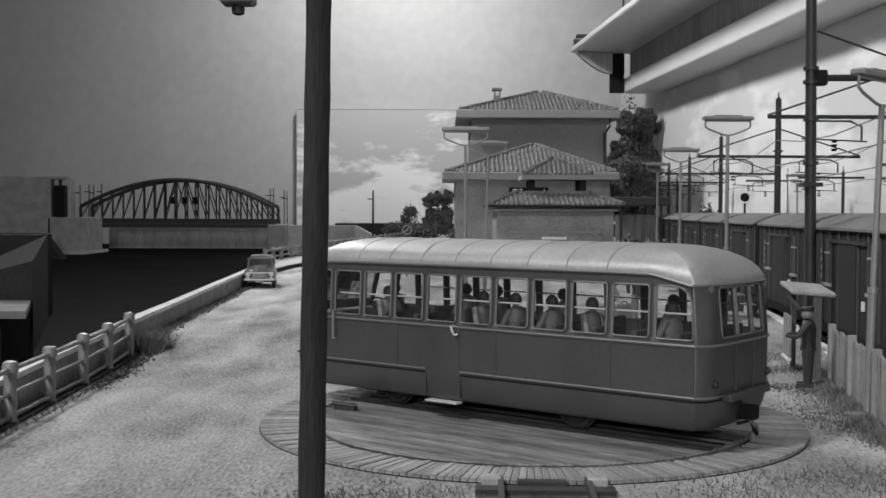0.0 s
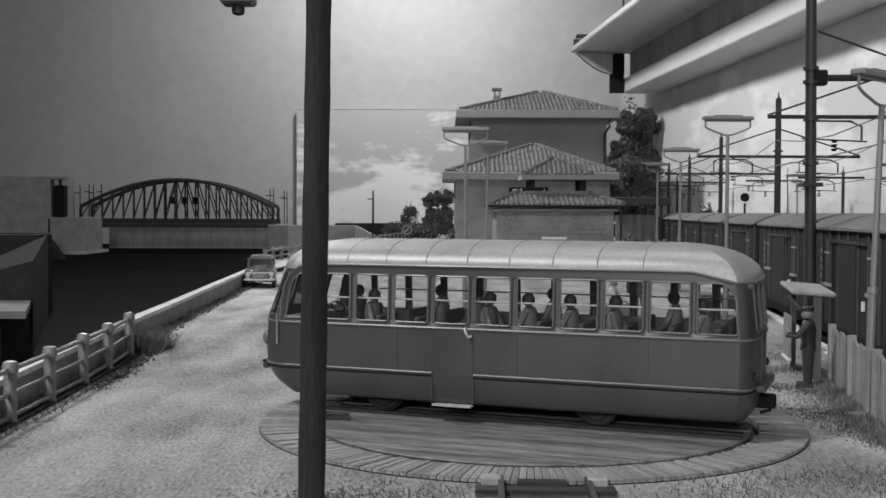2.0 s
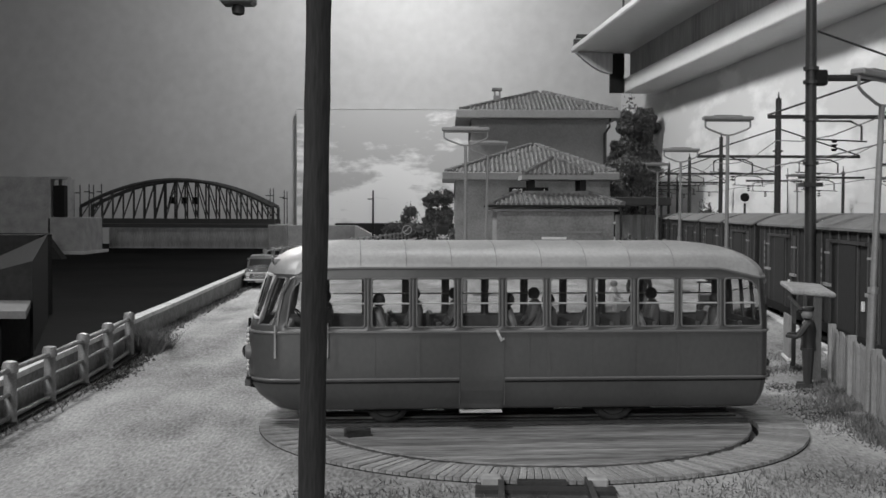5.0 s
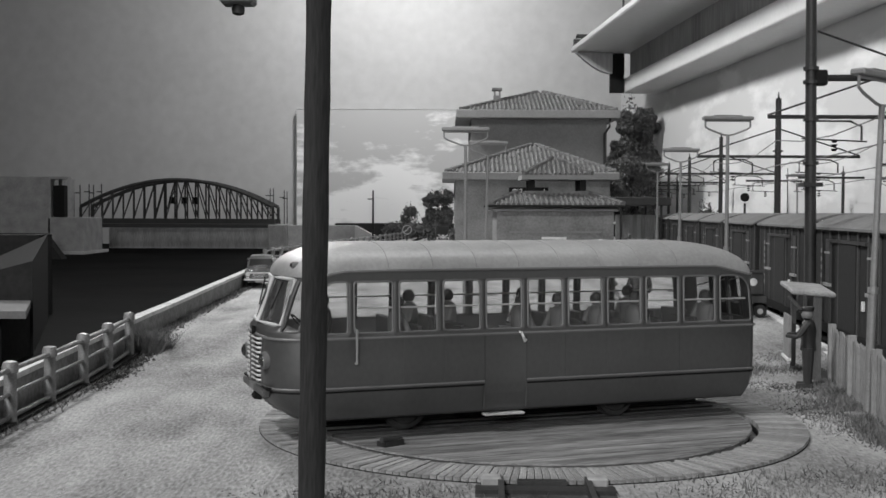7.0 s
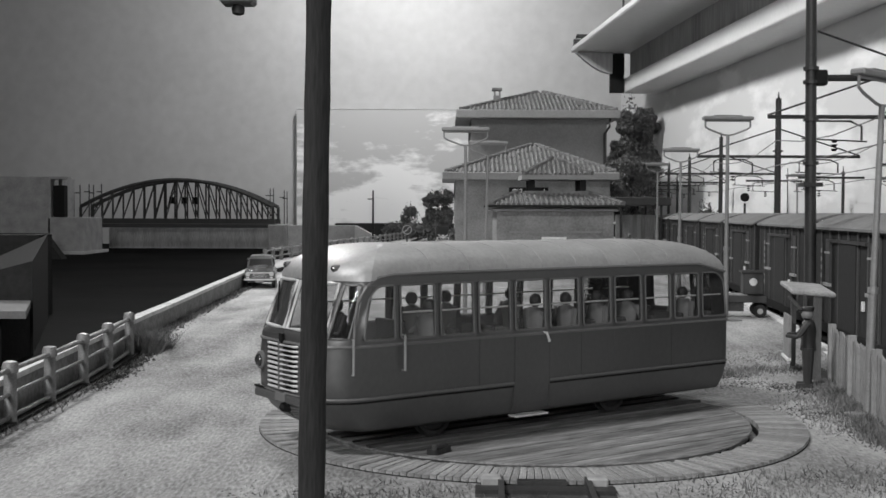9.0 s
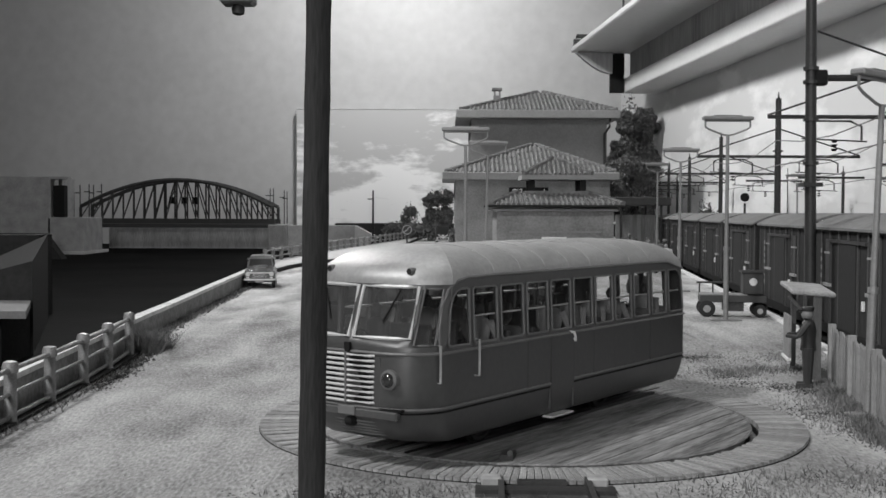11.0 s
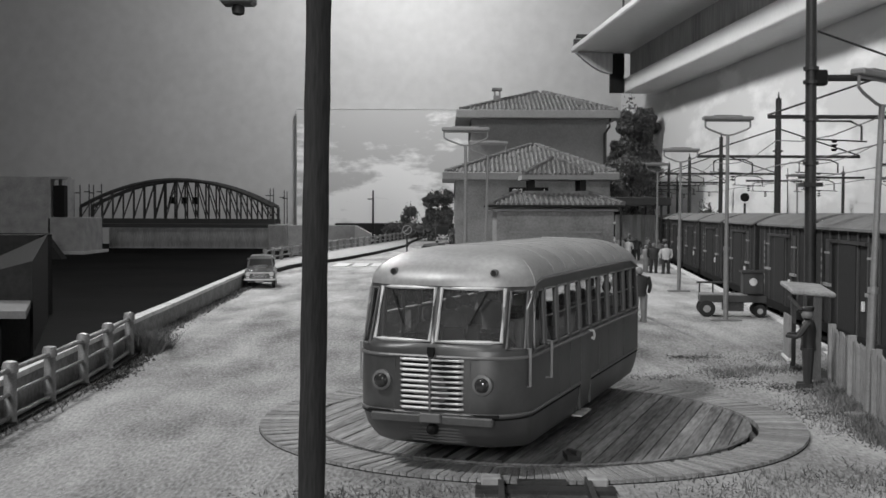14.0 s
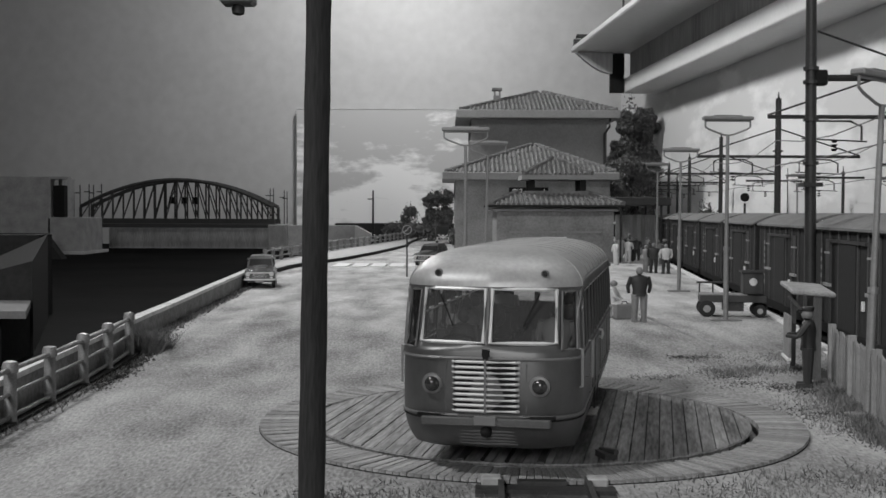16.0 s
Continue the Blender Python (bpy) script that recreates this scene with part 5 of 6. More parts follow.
lamp_post(9.22, 37.1, 6.6, 0.3, 3)
lamp_post(10.56, 51.0, 6.35, 0.3, -2, 0.3)
lamp_post(14.31, 76.3, 6.8, 0.3, 0)
lamp_post(8.03, 21.44, 6.42, 0.0, 35, 2.9)
lamp_post(0.76, 39.0, 6.35, 0.3, 0)
lamp_post(1.75, 48.0, 6.45, 0.3, 4, 1.2)
lamp_post(18.6, 108, 6.3, 0.3, 0)
lamp_post(24.8, 80, 7.2, -0.7, 0)
lamp_post(26.0, 66, 6.6, -0.7, 0)

# dark pole close to the camera
pole = thing("line_pole", "dark tarred line pole standing at the quay", "pole", P(-1.33, 11.4, 0, 0, 0, 0.85))
bm = B()
prof = [(0.139 + 0.004 * math.sin(k * 1.9) - 0.0008 * k, 0.35 * k) for k in range(26)]
lathe(bm, prof, 20)
part("shaft", bm, M_POLE, pole, smooth=True)

# ---- hut, fence and figure ----
M_WOOD_D = mat("dark_weathered_wood", 0.1, 0.85, var=0.35, scale=2, stretch=(3, 3, 0.4), bump=0.4, rand=0.2)
hut = thing("platform_hut", "small weathered wooden shelter with a tilted slab roof", "hut", P(8.7, 27.2, 0.0, -10))
part("side_panel", box(B(), 0.1, 0.18, -1.1, 1.1, 0, 1.95), M_WOOD_D, hut)
part("front_post", box(B(), -0.02, 0.16, -1.2, -1.02, 0, 1.95), M_WOOD_D, hut)
part("rear_post", box(B(), -0.25, -0.13, 0.9, 1.02, 0, 2.0), M_WOOD_D, hut)
part("notice_board", box(B(), -0.42, -0.36, -0.1, 1.0, 0.35, 1.35), M_WOOD, hut)
part("board_edge", box(B(), -0.46, -0.36, -0.1, 1.0, 0.28, 0.34), M_WHITE, hut)
part("brace", rod(B(), (0.1, -1.0, 1.2), (-0.55, -1.0, 1.9), 0.04, 5), M_WOOD_D, hut)
bm = B()
box(bm, -0.5, 0.47, -1.25, 1.2, 0, 0.11)
part("roof", bm, mat("pale_slab", 0.34, 0.85, var=0.4, scale=2.5, bump=0.6), hut, "rough pale slab roof", P(0, 0, 1.95, 0, 1.5, 4), bevel=0.03)
fence = thing("picket_fence", "weathered wooden picket fence at the turntable yard", "fence")
FX0, FY0, FX1, FY1 = 8.87, 26.0, 7.55, 18.2
NF = 66
pk = None
ang = math.degrees(math.atan2(FY1 - FY0, FX1 - FX0))
for k in range(NF):
    u = k / (NF - 1)
    m = P(FX0 + (FX1 - FX0) * u, FY0 + (FY1 - FY0) * u, random.uniform(-0.02, 0.03), ang + random.uniform(-3, 3), random.uniform(-1, 1), random.uniform(-1.5, 1.5))
    if pk is None:
        bm = B()
        prism(bm, [(-0.038, 0), (0.038, 0), (0.038, 1.14), (0.0, 1.22), (-0.038, 1.14)], -0.012, 0.012)
        for v in bm.verts:
            v.co = (v.co.x, v.co.z, v.co.y)
        bmesh.ops.recalc_face_normals(bm, faces=list(bm.faces))
        pk = part("picket", bm, M_WOOD, fence, m=m)
    else:
        twin("picket", pk, fence, m)
d = Vector((FX1 - FX0, FY1 - FY0, 0)).normalized()
nrm = Vector((-d.y, d.x, 0)) * 0.05
for z in (0.3, 0.95):
    part("fence_rail", rod(B(), Vector((FX0, FY0, z)) + nrm, Vector((FX1, FY1, z)) + nrm, 0.035, 5), M_WOOD, fence)
for k in range(4):
    u = 0.02 + 0.31 * k
    part("fence_post", box(B(), -0.08, 0.08, -0.08, 0.08, 0, 1.3), M_WOOD, fence, m=P(FX0 + (FX1 - FX0) * u, FY0 + (FY1 - FY0) * u, 0, ang))


M_SKIN = mat("figure_head_paint", 0.22, 0.6, var=0.2, scale=4)


def figure(x, y, z, rz, material, label, sitting=False, arms=0.0, height=1.72, group="platform figures", legs=None):
    o = part("model_figure", figure_mesh(B(), sitting, arms, height, 1.32), material, None, smooth=True, m=P(x, y, z, rz))
    o.data.materials.append(legs or material)
    o.data.materials.append(M_SKIN)
    return tagged(o, label, "figurine", group)


figure(8.02, 24.95, 0.0, 160, M_FIG_D, "dark painted model figure standing by the hut", False, 0.9, 1.74)
cap = thing("figure_cap", "dark peaked cap on the figure by the hut", "cap", P(8.005, 24.957, 1.665, 160))
part("crown", lathe(B(), [(0.125, 0.0), (0.14, 0.07), (0.12, 0.1)], 14), M_FIG_D, cap, smooth=True)
part("peak", box(B(), 0.06, 0.22, -0.09, 0.09, 0.0, 0.025), M_DARK, cap, bevel=0.008)
figure(6.32, 36.6, 0.3, 95, M_FIG_D, "dark-topped model figure in pale trousers on the platform", False, 0.0, 1.78, legs=M_FIG_M)
figure(12.85, 65.7, 0.3, 90, M_FIG_L, "pale-shirted model figure in dark trousers on the platform", False, 0.0, 1.75, legs=M_FIG_D)
figure(12.3, 66.6, 0.3, 70, M_FIG_D, "dark painted model figure standing in a group", False, 0.0, 1.75)
figure(11.95, 67.2, 0.3, 20, M_FIG_M, "grey painted model figure standing in a group", False, 0.2, 1.65)
figure(5.72, 38.3, 0.32, -20, M_FIG_L, "pale-shirted model figure sitting on a crate", True, 0.5, 1.6, legs=M_FIG_D)
for k in range(12):
    figure(13.2 + 1.35 * (k % 4) * 0.5 + random.uniform(-0.3, 0.3), 74 + 1.7 * k, 0.3, random.uniform(0, 360), (M_FIG_D, M_FIG_D, M_FIG_M, M_FIG_D, M_FIG_L)[k % 5], "small painted model figure in the waiting crowd", False, 0.2, random.uniform(1.6, 1.8))
figure(11.6, 76.5, 0.3, 200, M_FIG_L, "pale painted model figure in the waiting crowd", False, 0.1, 1.7)
case = thing("suitcase", "small grey suitcase on the platform", "suitcase", P(6.0, 37.6, 0.3, 15))
part("shell", box(B(), -0.35, 0.35, -0.14, 0.14, 0, 0.5), M_FIG_M, case, bevel=0.03)
part("handle", tube(B(), [(-0.1, 0, 0.5), (-0.08, 0, 0.57), (0.08, 0, 0.57), (0.1, 0, 0.5)], 0.02), M_DARK, case)
bench = thing("platform_bench", "low wooden seat crate on the platform", "bench", P(5.55, 38.3, 0.3))
part("seat_board", box(B(), -0.5, 0.25, -0.4, 0.4, 0.36, 0.42), M_WOOD, bench)
for s in (-0.3, 0.3):
    part("leg", box(B(), -0.4, 0.1, s - 0.04, s + 0.04, 0, 0.36), M_WOOD, bench)

# ---- luggage trolley ----
tr = thing("luggage_trolley", "wooden flat platform trolley with rubber-tyred wheels and a motor box", "trolley", P(9.9, 38.8, 0.3, -8))
part("bed", box(B(), -1.15, 1.05, -0.5, 0.5, 0.5, 0.74), M_WAGON_T, tr, bevel=0.02)
for k in range(5):
    part("bed_plank", box(B(), -1.15, 0.4, -0.49 + 0.198 * k, -0.305 + 0.198 * k, 0.74, 0.77), M_WOOD, tr)
mb = part("motor_box", box(B(), 0.28, 0.95, -0.42, 0.42, 0.76, 1.5), M_WAGON_T, tr, "tall box at the driving end", bevel=0.04)
part("box_lid", box(B(), 0.22, 1.02, -0.46, 0.46, 1.5, 1.56), M_STEEL, mb)
part("disc_plate", lathe(B(), [(0.13, -0.03), (0.13, 0.0)], 14, "y", (0.6, -0.42, 1.2)), M_WHITE, mb, "round pale plate")
for x in (-1.1, -0.65, -0.2):
    part("rail_post", rod(B(), (x, 0.45, 0.74), (x, 0.45, 1.12), 0.03, 6), M_STEEL, tr)
part("hand_rail", rod(B(), (-1.2, 0.45, 1.12), (0.0, 0.45, 1.12), 0.035, 6), M_STEEL, tr)
part("tool_chest", box(B(), -0.35, 0.3, -0.4, 0.4, 0.2, 0.5), M_STEEL, tr)
for x, r in ((-0.92, 0.28), (0.82, 0.22)):
    for s in (-1, 1):
        wh = part("wheel", lathe(B(), [(r * 0.7, -0.08), (r, -0.06), (r, 0.06), (r * 0.7, 0.08)], 18, "y", (x, s * 0.46, r)), M_TYRE, tr, "dark rubber-tyred wheel", smooth=True)
        part("hub", lathe(B(), [(r * 0.45, -0.09), (r * 0.45, 0.09)], 12, "y", (x, s * 0.46, r)), M_CONC, wh)

# ---- road vehicles ----


def saloon(name, label, m, paint, L=3.9, W=1.52, H=1.45, van=False):
    t = thing(name, label, "van" if van else "car", m, "" if van else "parked cars")
    st_ = [(0.0, 0.8, 0.38, 0.72), (0.12, 0.92, 0.3, 0.8), (0.6, 0.97, 0.28, 0.88), (1.2, 1.0, 0.28, 0.93), (2.8, 1.0, 0.28, 0.93), (L - 0.5, 0.96, 0.3, 0.86), (L - 0.1, 0.88, 0.34, 0.78), (L, 0.78, 0.42, 0.7)]
    if van:
        st_ = [(0, 0.86, 0.34, 1.0), (0.12, 0.97, 0.3, 1.1), (0.8, 1, 0.28, 1.12), (L - 0.2, 1, 0.3, 1.12), (L, 0.9, 0.35, 1.05)]

    def loft(secs, mat_, nm, lab=""):
        bm = B()
        rings = []
        for x, hw, z0, z1 in secs:
            r = min(0.13, (z1 - z0) * 0.4, hw * 0.4)
            pts = [(-hw + r, z0), (hw - r, z0), (hw - 0.02, z0 + r), (hw, (z0 + z1) / 2), (hw - 0.03, z1 - r), (hw - r, z1), (0, z1 + 0.03), (-hw + r, z1), (-hw + 0.03, z1 - r), (-hw, (z0 + z1) / 2), (-hw + 0.02, z0 + r)]
            rings.append([bm.verts.new((x, y, z)) for y, z in pts])
        for a, b in zip(rings, rings[1:]):
            for i in range(len(a)):
                bm.faces.new((a[i], a[(i + 1) % len(a)], b[(i + 1) % len(a)], b[i]))
        bm.faces.new(rings[0][::-1])
        bm.faces.new(rings[-1])
        bmesh.ops.recalc_face_normals(bm, faces=list(bm.faces))
        return part(nm, bm, mat_, t, lab, smooth=True)

    loft([(x, W / 2 * k, z0, z1) for x, k, z0, z1 in st_], paint, "body")
    if not van:
        loft([(0.02, W * 0.16, 0.6, 0.8), (0.12, W * 0.24, 0.6, 0.93), (0.6, W * 0.29, 0.6, 1.0), (1.25, W * 0.33, 0.6, 1.02)], paint, "bonnet")
        for s in (-1, 1):
            rod_ = rod(B(), (0.06, s * W * 0.37, 0.72), (1.2, s * W * 0.42, 0.8), 0.14, 10, 0.1)
            part("wing", rod_, paint, t, smooth=True)
    c0, c1 = (0.05, L - 0.1) if van else (1.05, L - 0.55)
    top = 1.95 if van else H
    zb = 1.05 if van else 0.88
    loft([(c0, W / 2 * 0.86, zb, zb + 0.06), (c0 + 0.45 * (0.5 if van else 1), W / 2 * 0.82, zb, top - 0.03), (c1 - 0.5, W / 2 * 0.82, zb, top), (c1, W / 2 * 0.8, zb, zb + 0.1)], paint, "cabin")
    # glazing, set just proud of the cabin
    bm = B()
    x0 = c0 + 0.02
    for sgn in (1,):
        k = 0.5 if van else 1
        pa = [(x0 + 0.05 * k, -W * 0.36, zb + 0.12), (x0 + 0.05 * k, W * 0.36, zb + 0.12), (c0 + 0.39 * k, W * 0.33, top - 0.14), (c0 + 0.39 * k, -W * 0.33, top - 0.14)]
        vs = [bm.verts.new((q[0] - 0.1, q[1], q[2])) for q in pa] + [bm.verts.new((q[0] + 0.1, q[1], q[2])) for q in pa]
        for q in ((0, 3, 2, 1), (4, 5, 6, 7), (0, 1, 5, 4), (1, 2, 6, 5), (2, 3, 7, 6), (3, 0, 4, 7)):
            bm.faces.new([vs[i] for i in q])
    part("windscreen", bm, M_LENS, t, "dark glossy windscreen")
    for s in (-1, 1):
        y = s * W / 2 * 0.845
        part("side_window", box(B(), c0 + 0.5, (c0 + c1) / 2 - 0.05, y - 0.02, y + 0.02, zb + 0.12, top - 0.15), M_LENS, t)
        part("side_window", box(B(), (c0 + c1) / 2 + 0.05, c1 - 0.55, y - 0.02, y + 0.02, zb + 0.12, top - 0.15), M_LENS, t)
        hl = part("headlight", lathe(B(), [(0.1, 0.05), (0.11, -0.02), (0.07, -0.06)], 14, "x", (0.03, s * W * 0.36, 0.66)), M_CHROME, t, smooth=True)
        part("indicator", box(B(), -0.03, 0.04, s * W * 0.36 - 0.06, s * W * 0.36 + 0.06, 0.48, 0.53), M_WHITE, t)
        for x in (0.68, L - 0.75):
            wh = part("wheel", lathe(B(), [(0.2, -0.08), (0.29, -0.07), (0.29, 0.07), (0.2, 0.08)], 18, "y", (x, s * (W / 2 - 0.12), 0.29)), M_TYRE, t, smooth=True)
            part("hubcap", lathe(B(), [(0.14, -0.09), (0.14, 0.09)], 12, "y", (x, s * (W / 2 - 0.12), 0.29)), M_CHROME, wh)
    part("bumper", tube(B(), [(0.15, -W * 0.5, 0.42), (-0.06, -W * 0.42, 0.42), (-0.1, 0, 0.42), (-0.06, W * 0.42, 0.42), (0.15, W * 0.5, 0.42)], 0.045, False, 6), M_CHROME, t, "bright bumper")
    part("front_bar", box(B(), -0.08, 0.02, -W * 0.4, W * 0.4, 0.7, 0.75), M_CHROME, t, "bright bar across the front", bevel=0.015)
    gr = part("grille", box(B(), -0.04, 0.06, -W * 0.2, W * 0.2, 0.5, 0.7), M_DARK, t)
    for k in range(4):
        part("grille_bar", box(B(), -0.06, 0.0, -W * 0.21, W * 0.21, 0.52 + 0.05 * k, 0.54 + 0.05 * k), M_CHROME, gr)
    part("number_plate", box(B(), -0.13, -0.1, -0.2, 0.2, 0.3, 0.39), M_FASCIA, t, "small plate with plain bars")
    if van:
        for s in (-1, 1):
            part("front_trim", rod(B(), (-0.03, 0, 0.62), (-0.02, s * 0.55, 1.06), 0.045, 5), M_CHROME, t, "pale V-shaped front trim")
        part("emblem", lathe(B(), [(0.14, -0.06), (0.14, 0.0)], 14, "x", (-0.0, 0, 0.9)), M_CHROME, t)
    return t


saloon("saloon_car", "pale enamelled vintage saloon car parked beside the parapet", P(-8.3, 51.6, 0.3, 97), M_CARPAINT, 3.9, 1.46)
saloon("estate_car", "dark vintage car parked on the road beyond the sign", P(-1.25, 73.0, 0.3, 72), M_WAGON_T)
saloon("delivery_van", "small dark van with pale V-shaped front on the far road", P(0.0, 126, 0.3, 88), M_WAGON, 4.2, 1.75, 1.95, True)

sign = thing("road_sign", "round dark no-parking road sign on a thin post", "sign", P(-1.95, 61.8, 0.3))
part("post", rod(B(), (0, 0, 0), (0, 0, 2.9), 0.045, 8), M_STEEL, sign)
dk = part("disc", lathe(B(), [(0.31, -0.03), (0.31, 0.0)], 24, "y", (0, -0.05, 2.55)), M_STEEL, sign)
part("ring", tube(B(), [(0.24 * math.cos(q), -0.09, 2.55 + 0.24 * math.sin(q)) for q in [2 * math.pi * k / 24 for k in range(24)]], 0.028, True, 5), M_FASCIA, dk)
part("slash", rod(B(), (-0.17, -0.09, 2.38), (0.17, -0.09, 2.72), 0.03, 5), M_FASCIA, dk)
cab = thing("ground_cable", "thin curved cable lying on the platform", "cable")
part("line", tube(B(), [(7.35, 31.0, gz(31) + 0.03), (7.25, 32.5, gz(32.5) + 0.03), (7.0, 34.5, gz(34.5) + 0.03), (6.9, 36.5, 0.33), (6.75, 39, 0.33)], 0.05, False, 5), M_CONC, cab)

# ---- trees and growth ----


def leaf_cloud(name, parent, blobs, count, size, material, seed, kind=""):
    rng = np.random.default_rng(seed)
    vs, fs = [], []
    for (cx, cy, cz, rx, ry, rz) in blobs:
        for _ in range(count):
            d = rng.normal(size=3)
            d /= np.linalg.norm(d)
            rad = rng.uniform(0.55, 1.05) * (1 + 0.18 * math.sin(5 * d[0] + 3 * cz) + 0.15 * math.sin(7 * d[2] + cx))
            p = np.array([cx, cy, cz]) + d * rad * np.array([rx, ry, rz])
            u, w = rng.normal(size=3), rng.normal(size=3)
            u, w = u / np.linalg.norm(u), w / np.linalg.norm(w)
            s = size * rng.uniform(0.6, 1.4)
            k = len(vs)
            vs += [tuple((p - u * s) * S), tuple((p + w * s * 0.6) * S), tuple((p + u * s) * S), tuple((p - w * s * 0.6) * S)]
            fs.append((k, k + 1, k + 2, k + 3))
    me = bpy.data.meshes.new(name)
    me.from_pydata(vs, [], fs)
    me.materials.append(material)
    o = new(name, me)
    o.parent = parent
    return o


def tree(x, y, z, h, r, label, seed, blobs=9, count=420, size=0.22, slim=1.0):
    rng = random.Random(seed)
    t = thing("tree", label, "tree", P(x, y, z), "trees behind the station")
    bm = B()
    rod(bm, (0, 0, 0), (0.1, 0, h * 0.5), 0.05 * h * 0.5, 8, 0.03 * h * 0.5)
    bl = [(0, 0, h * 0.55, r * 0.75 * slim, r * 0.75, h * 0.38)]
    for k in range(blobs):
        a = rng.uniform(0, 6.28)
        q = (0.62 * r * slim * math.cos(a), 0.62 * r * math.sin(a), h * rng.uniform(0.32, 0.86))
        bl.append((*q, r * rng.uniform(0.3, 0.5), r * rng.uniform(0.3, 0.5), r * rng.uniform(0.3, 0.5)))
        rod(bm, (0.03, 0, h * 0.3), q, 0.02 * h * 0.4, 5, 0.01)
    part("trunk", bm, M_POLE, t, "dark trunk and limbs")
    leaf_cloud("crown", t, bl, count, size, M_LEAF, seed)
    return t


tree(21.3, 130, 0.3, 16.6, 2.9, "tall dense dark tree beside the station", 3, 22, 3600, 0.19)
tree(17.9, 108, 0.3, 9.6, 2.4, "round dark leafy tree beside the canopy", 4, 18, 2600, 0.14)
tree(-0.7, 142, 0.3, 6.8, 2.0, "round leafy tree beyond the road", 5, 14, 1500, 0.15)
tree(-4.4, 150, 0.3, 4.9, 1.6, "small ragged tree beyond the road", 6, 6, 420, 0.13)
tree(22.6, 98, -0.7, 6.0, 1.4, "small round tree behind the train", 7, 9, 1200, 0.12)
tree(2.0, 104, 0.3, 2.6, 1.6, "low shrub at the station wall", 8, 6, 220, 0.18)
tree(-2.2, 138, 0.3, 1.9, 2.4, "low hedge shrub at the roadside", 9, 6, 220, 0.2)
tree(-6.0, 146, 0.3, 1.8, 2.0, "low hedge shrub at the pavement", 10, 6, 200, 0.2)


def grass(name, label, patches, seed, material, wide=1.0):
    rng = np.random.default_rng(seed)
    vs, fs = [], []
    for (x0, y0, x1, y1, wid, n, hh) in patches:
        for _ in range(n):
            u = rng.uniform()
            x, y = x0 + (x1 - x0) * u + rng.normal() * wid, y0 + (y1 - y0) * u + rng.normal() * wid
            if math.hypot(x - CX, y - CY) < 4.95:
                continue
            z = gz(y) - 0.02
            a, ln = rng.uniform(0, 6.28), hh * rng.uniform(0.5, 1.5)
            w = wide * (0.012 + 0.01 * rng.uniform())
            bx, by = rng.normal() * ln * 0.5, rng.normal() * ln * 0.5
            k = len(vs)
            vs += [((x - w * math.cos(a)) * S, (y - w * math.sin(a)) * S, z * S), ((x + w * math.cos(a)) * S, (y + w * math.sin(a)) * S, z * S), ((x + bx) * S, (y + by) * S, (z + ln) * S)]
            fs.append((k, k + 1, k + 2))
    me = bpy.data.meshes.new(name)
    me.from_pydata(vs, [], fs)
    me.materials.append(material)
    return tagged(new(name, me), label, "grass", "", "stuff")


grass("dry_grass", "tufts of dry grass along the fence and parapet", [
    (8.6, 25.6, 7.3, 18.4, 0.2, 3000, 0.13), (8.3, 24.0, 7.0, 20.0, 0.5, 1600, 0.07), (6.4, 27.0, 8.8, 27.6, 0.35, 1500, 0.08),
    (-8.0, 30.2, -9.3, 62, 0.12, 2600, 0.13), (-7.75, 29.7, -7.65, 30.6, 0.18, 900, 0.42), (-7.4, 15, -7.6, 29, 0.12, 700, 0.1),
    (-2.2, 14.2, 0.3, 15.4, 0.5, 700, 0.1), (3.5, 15.2, 7.0, 16.5, 0.5, 900, 0.1), (6.3, 29.0, 9.5, 29.5, 0.5, 900, 0.06)], 21, M_GRASS)
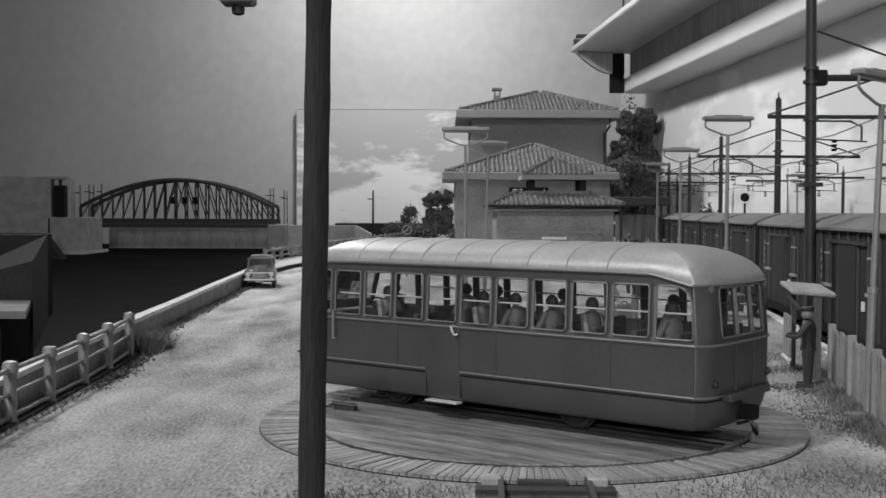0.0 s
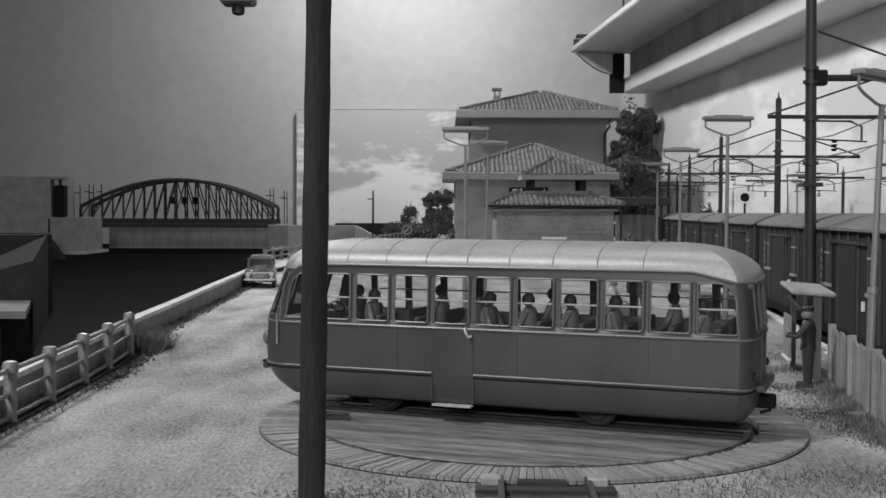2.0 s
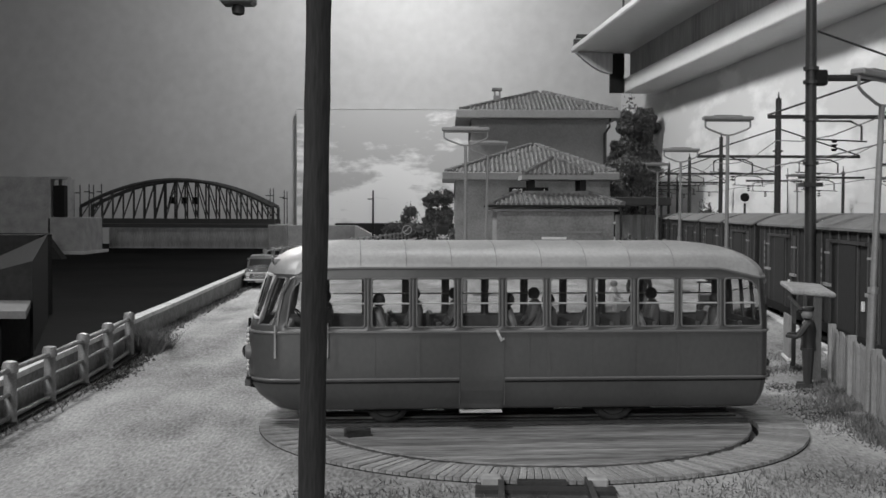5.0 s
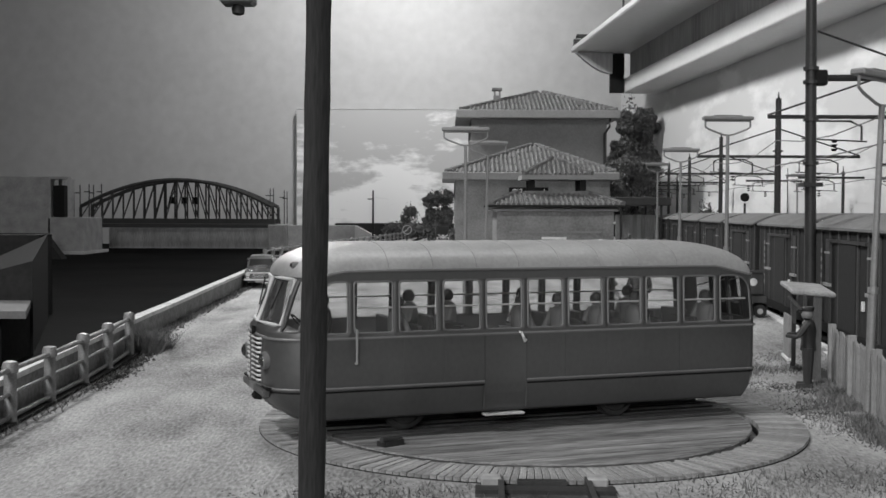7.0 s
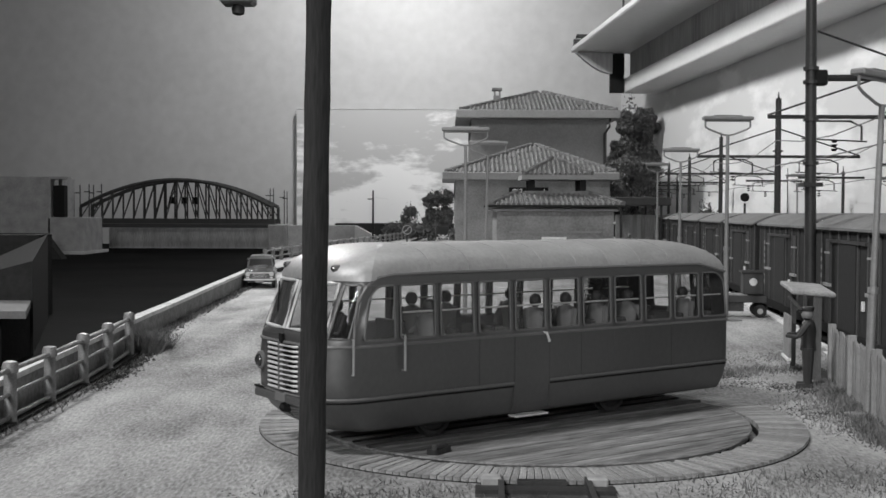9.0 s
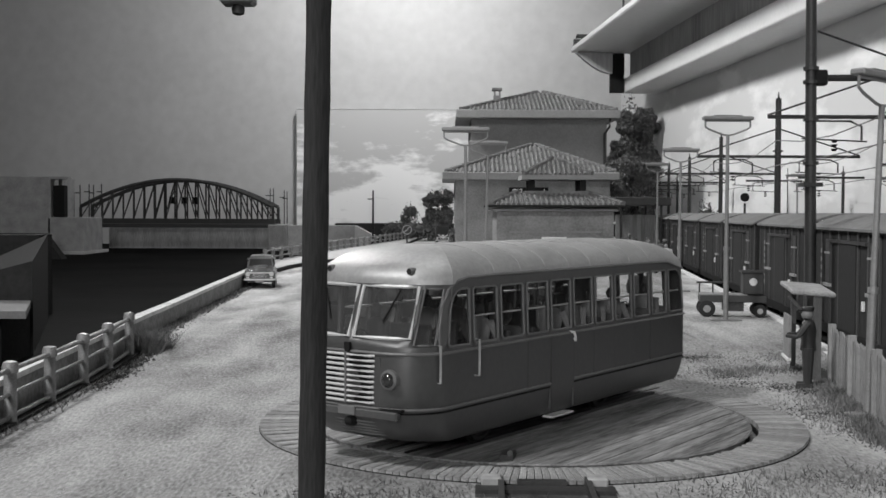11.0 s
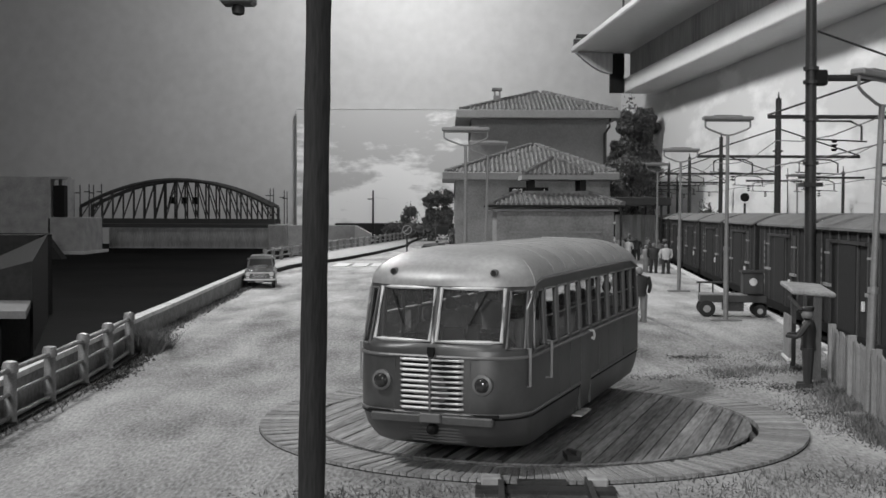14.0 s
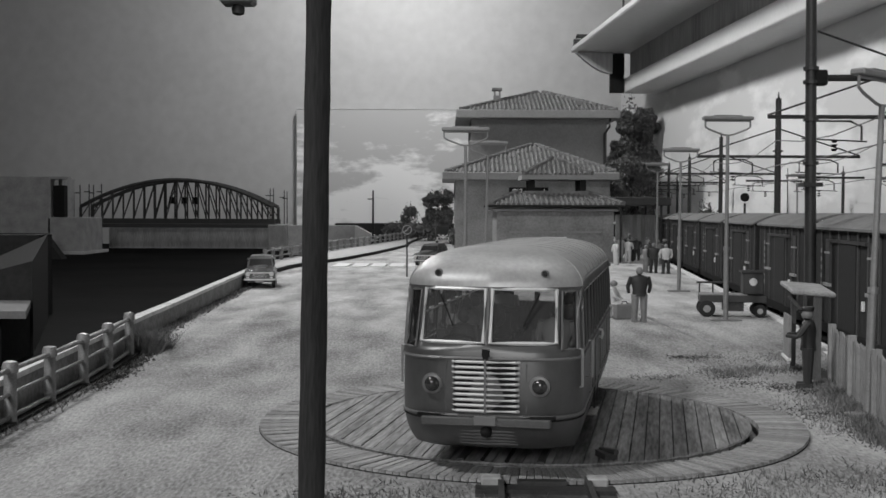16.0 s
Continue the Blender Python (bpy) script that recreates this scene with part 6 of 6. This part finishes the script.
grass("trampled_scrub", "dark trampled scrub and oily litter round the turntable", [
    (4.6, 26.3, 8.4, 26.6, 0.28, 3400, 0.022), (4.0, 27.4, 7.8, 28.0, 0.3, 1500, 0.02), (6.6, 25.2, 8.3, 24.6, 0.4, 1500, 0.03), (6.0, 29.4, 7.2, 29.4, 0.16, 900, 0.03),
    (6.9, 22.5, 7.6, 18.5, 0.45, 1500, 0.03), (-2.6, 15.4, 1.0, 14.6, 0.5, 1300, 0.025), (3.2, 15.0, 6.4, 15.6, 0.5, 1500, 0.025), (-7.4, 24, -7.7, 29.5, 0.16, 1400, 0.05),
    (-8.0, 31, -8.9, 48, 0.18, 1800, 0.06)], 31, mat("dark_scrub", 0.07, 0.95, var=0.5, scale=1.2, bump=0, spec=0.1), 2.6)
rng = np.random.default_rng(5)
vs, fs = [], []
for _ in range(9000):
    if rng.uniform() < 0.45:
        x, y = rng.uniform(3.0, 8.4), rng.uniform(13.5, 27)
    else:
        x, y = rng.uniform(-7.6, 9), rng.uniform(13, 40)
    if math.hypot(x - CX, y - CY) < 4.95:
        continue
    s = abs(rng.normal()) * 0.011 + 0.007
    z = gz(y) + 0.0
    k = len(vs)
    a = rng.uniform(0, 6.28)
    vs += [((x + s * math.cos(a + 2.09 * j) * rng.uniform(0.7, 1.3)) * S, (y + s * math.sin(a + 2.09 * j)) * S, (z - 0.02) * S) for j in range(3)] + [(x * S, y * S, (z + s * 0.5) * S)]
    fs += [(k, k + 1, k + 3), (k + 1, k + 2, k + 3), (k + 2, k, k + 3)]
me = bpy.data.meshes.new("gravel")
me.from_pydata(vs, [], fs)
me.materials.append(M_STONE)
tagged(new("gravel", me), "loose pale gravel scattered on the ground", "gravel", "", "stuff")


# ---- what moves: the deck and the railcar on it ----


def motions():
    rows = [(0, 141.7), (0.5, 145.7), (1, 150.1), (1.5, 154.4), (2, 158.6), (2.5, 163.0), (3, 167.3), (3.5, 171.5), (4, 176.0), (6.5, 196.6),
            (7, 200.2), (7.5, 203.9), (8, 207.5), (8.5, 211.6), (9, 215.9), (11.5, 238.1), (12, 241.2), (12.5, 243.5), (13, 245.7), (13.5, 247.9),
            (14, 250.1), (14.5, 252.6), (15, 254.7), (15.5, 257.0), (16, 259.1)]
    walk(railcar, [(t, P(CX + 0.006, CY + 0.209, 0.0, a)) for t, a in rows])
    walk(deck, [(t, P(CX, CY, 0.0, a)) for t, a in rows])


motions()
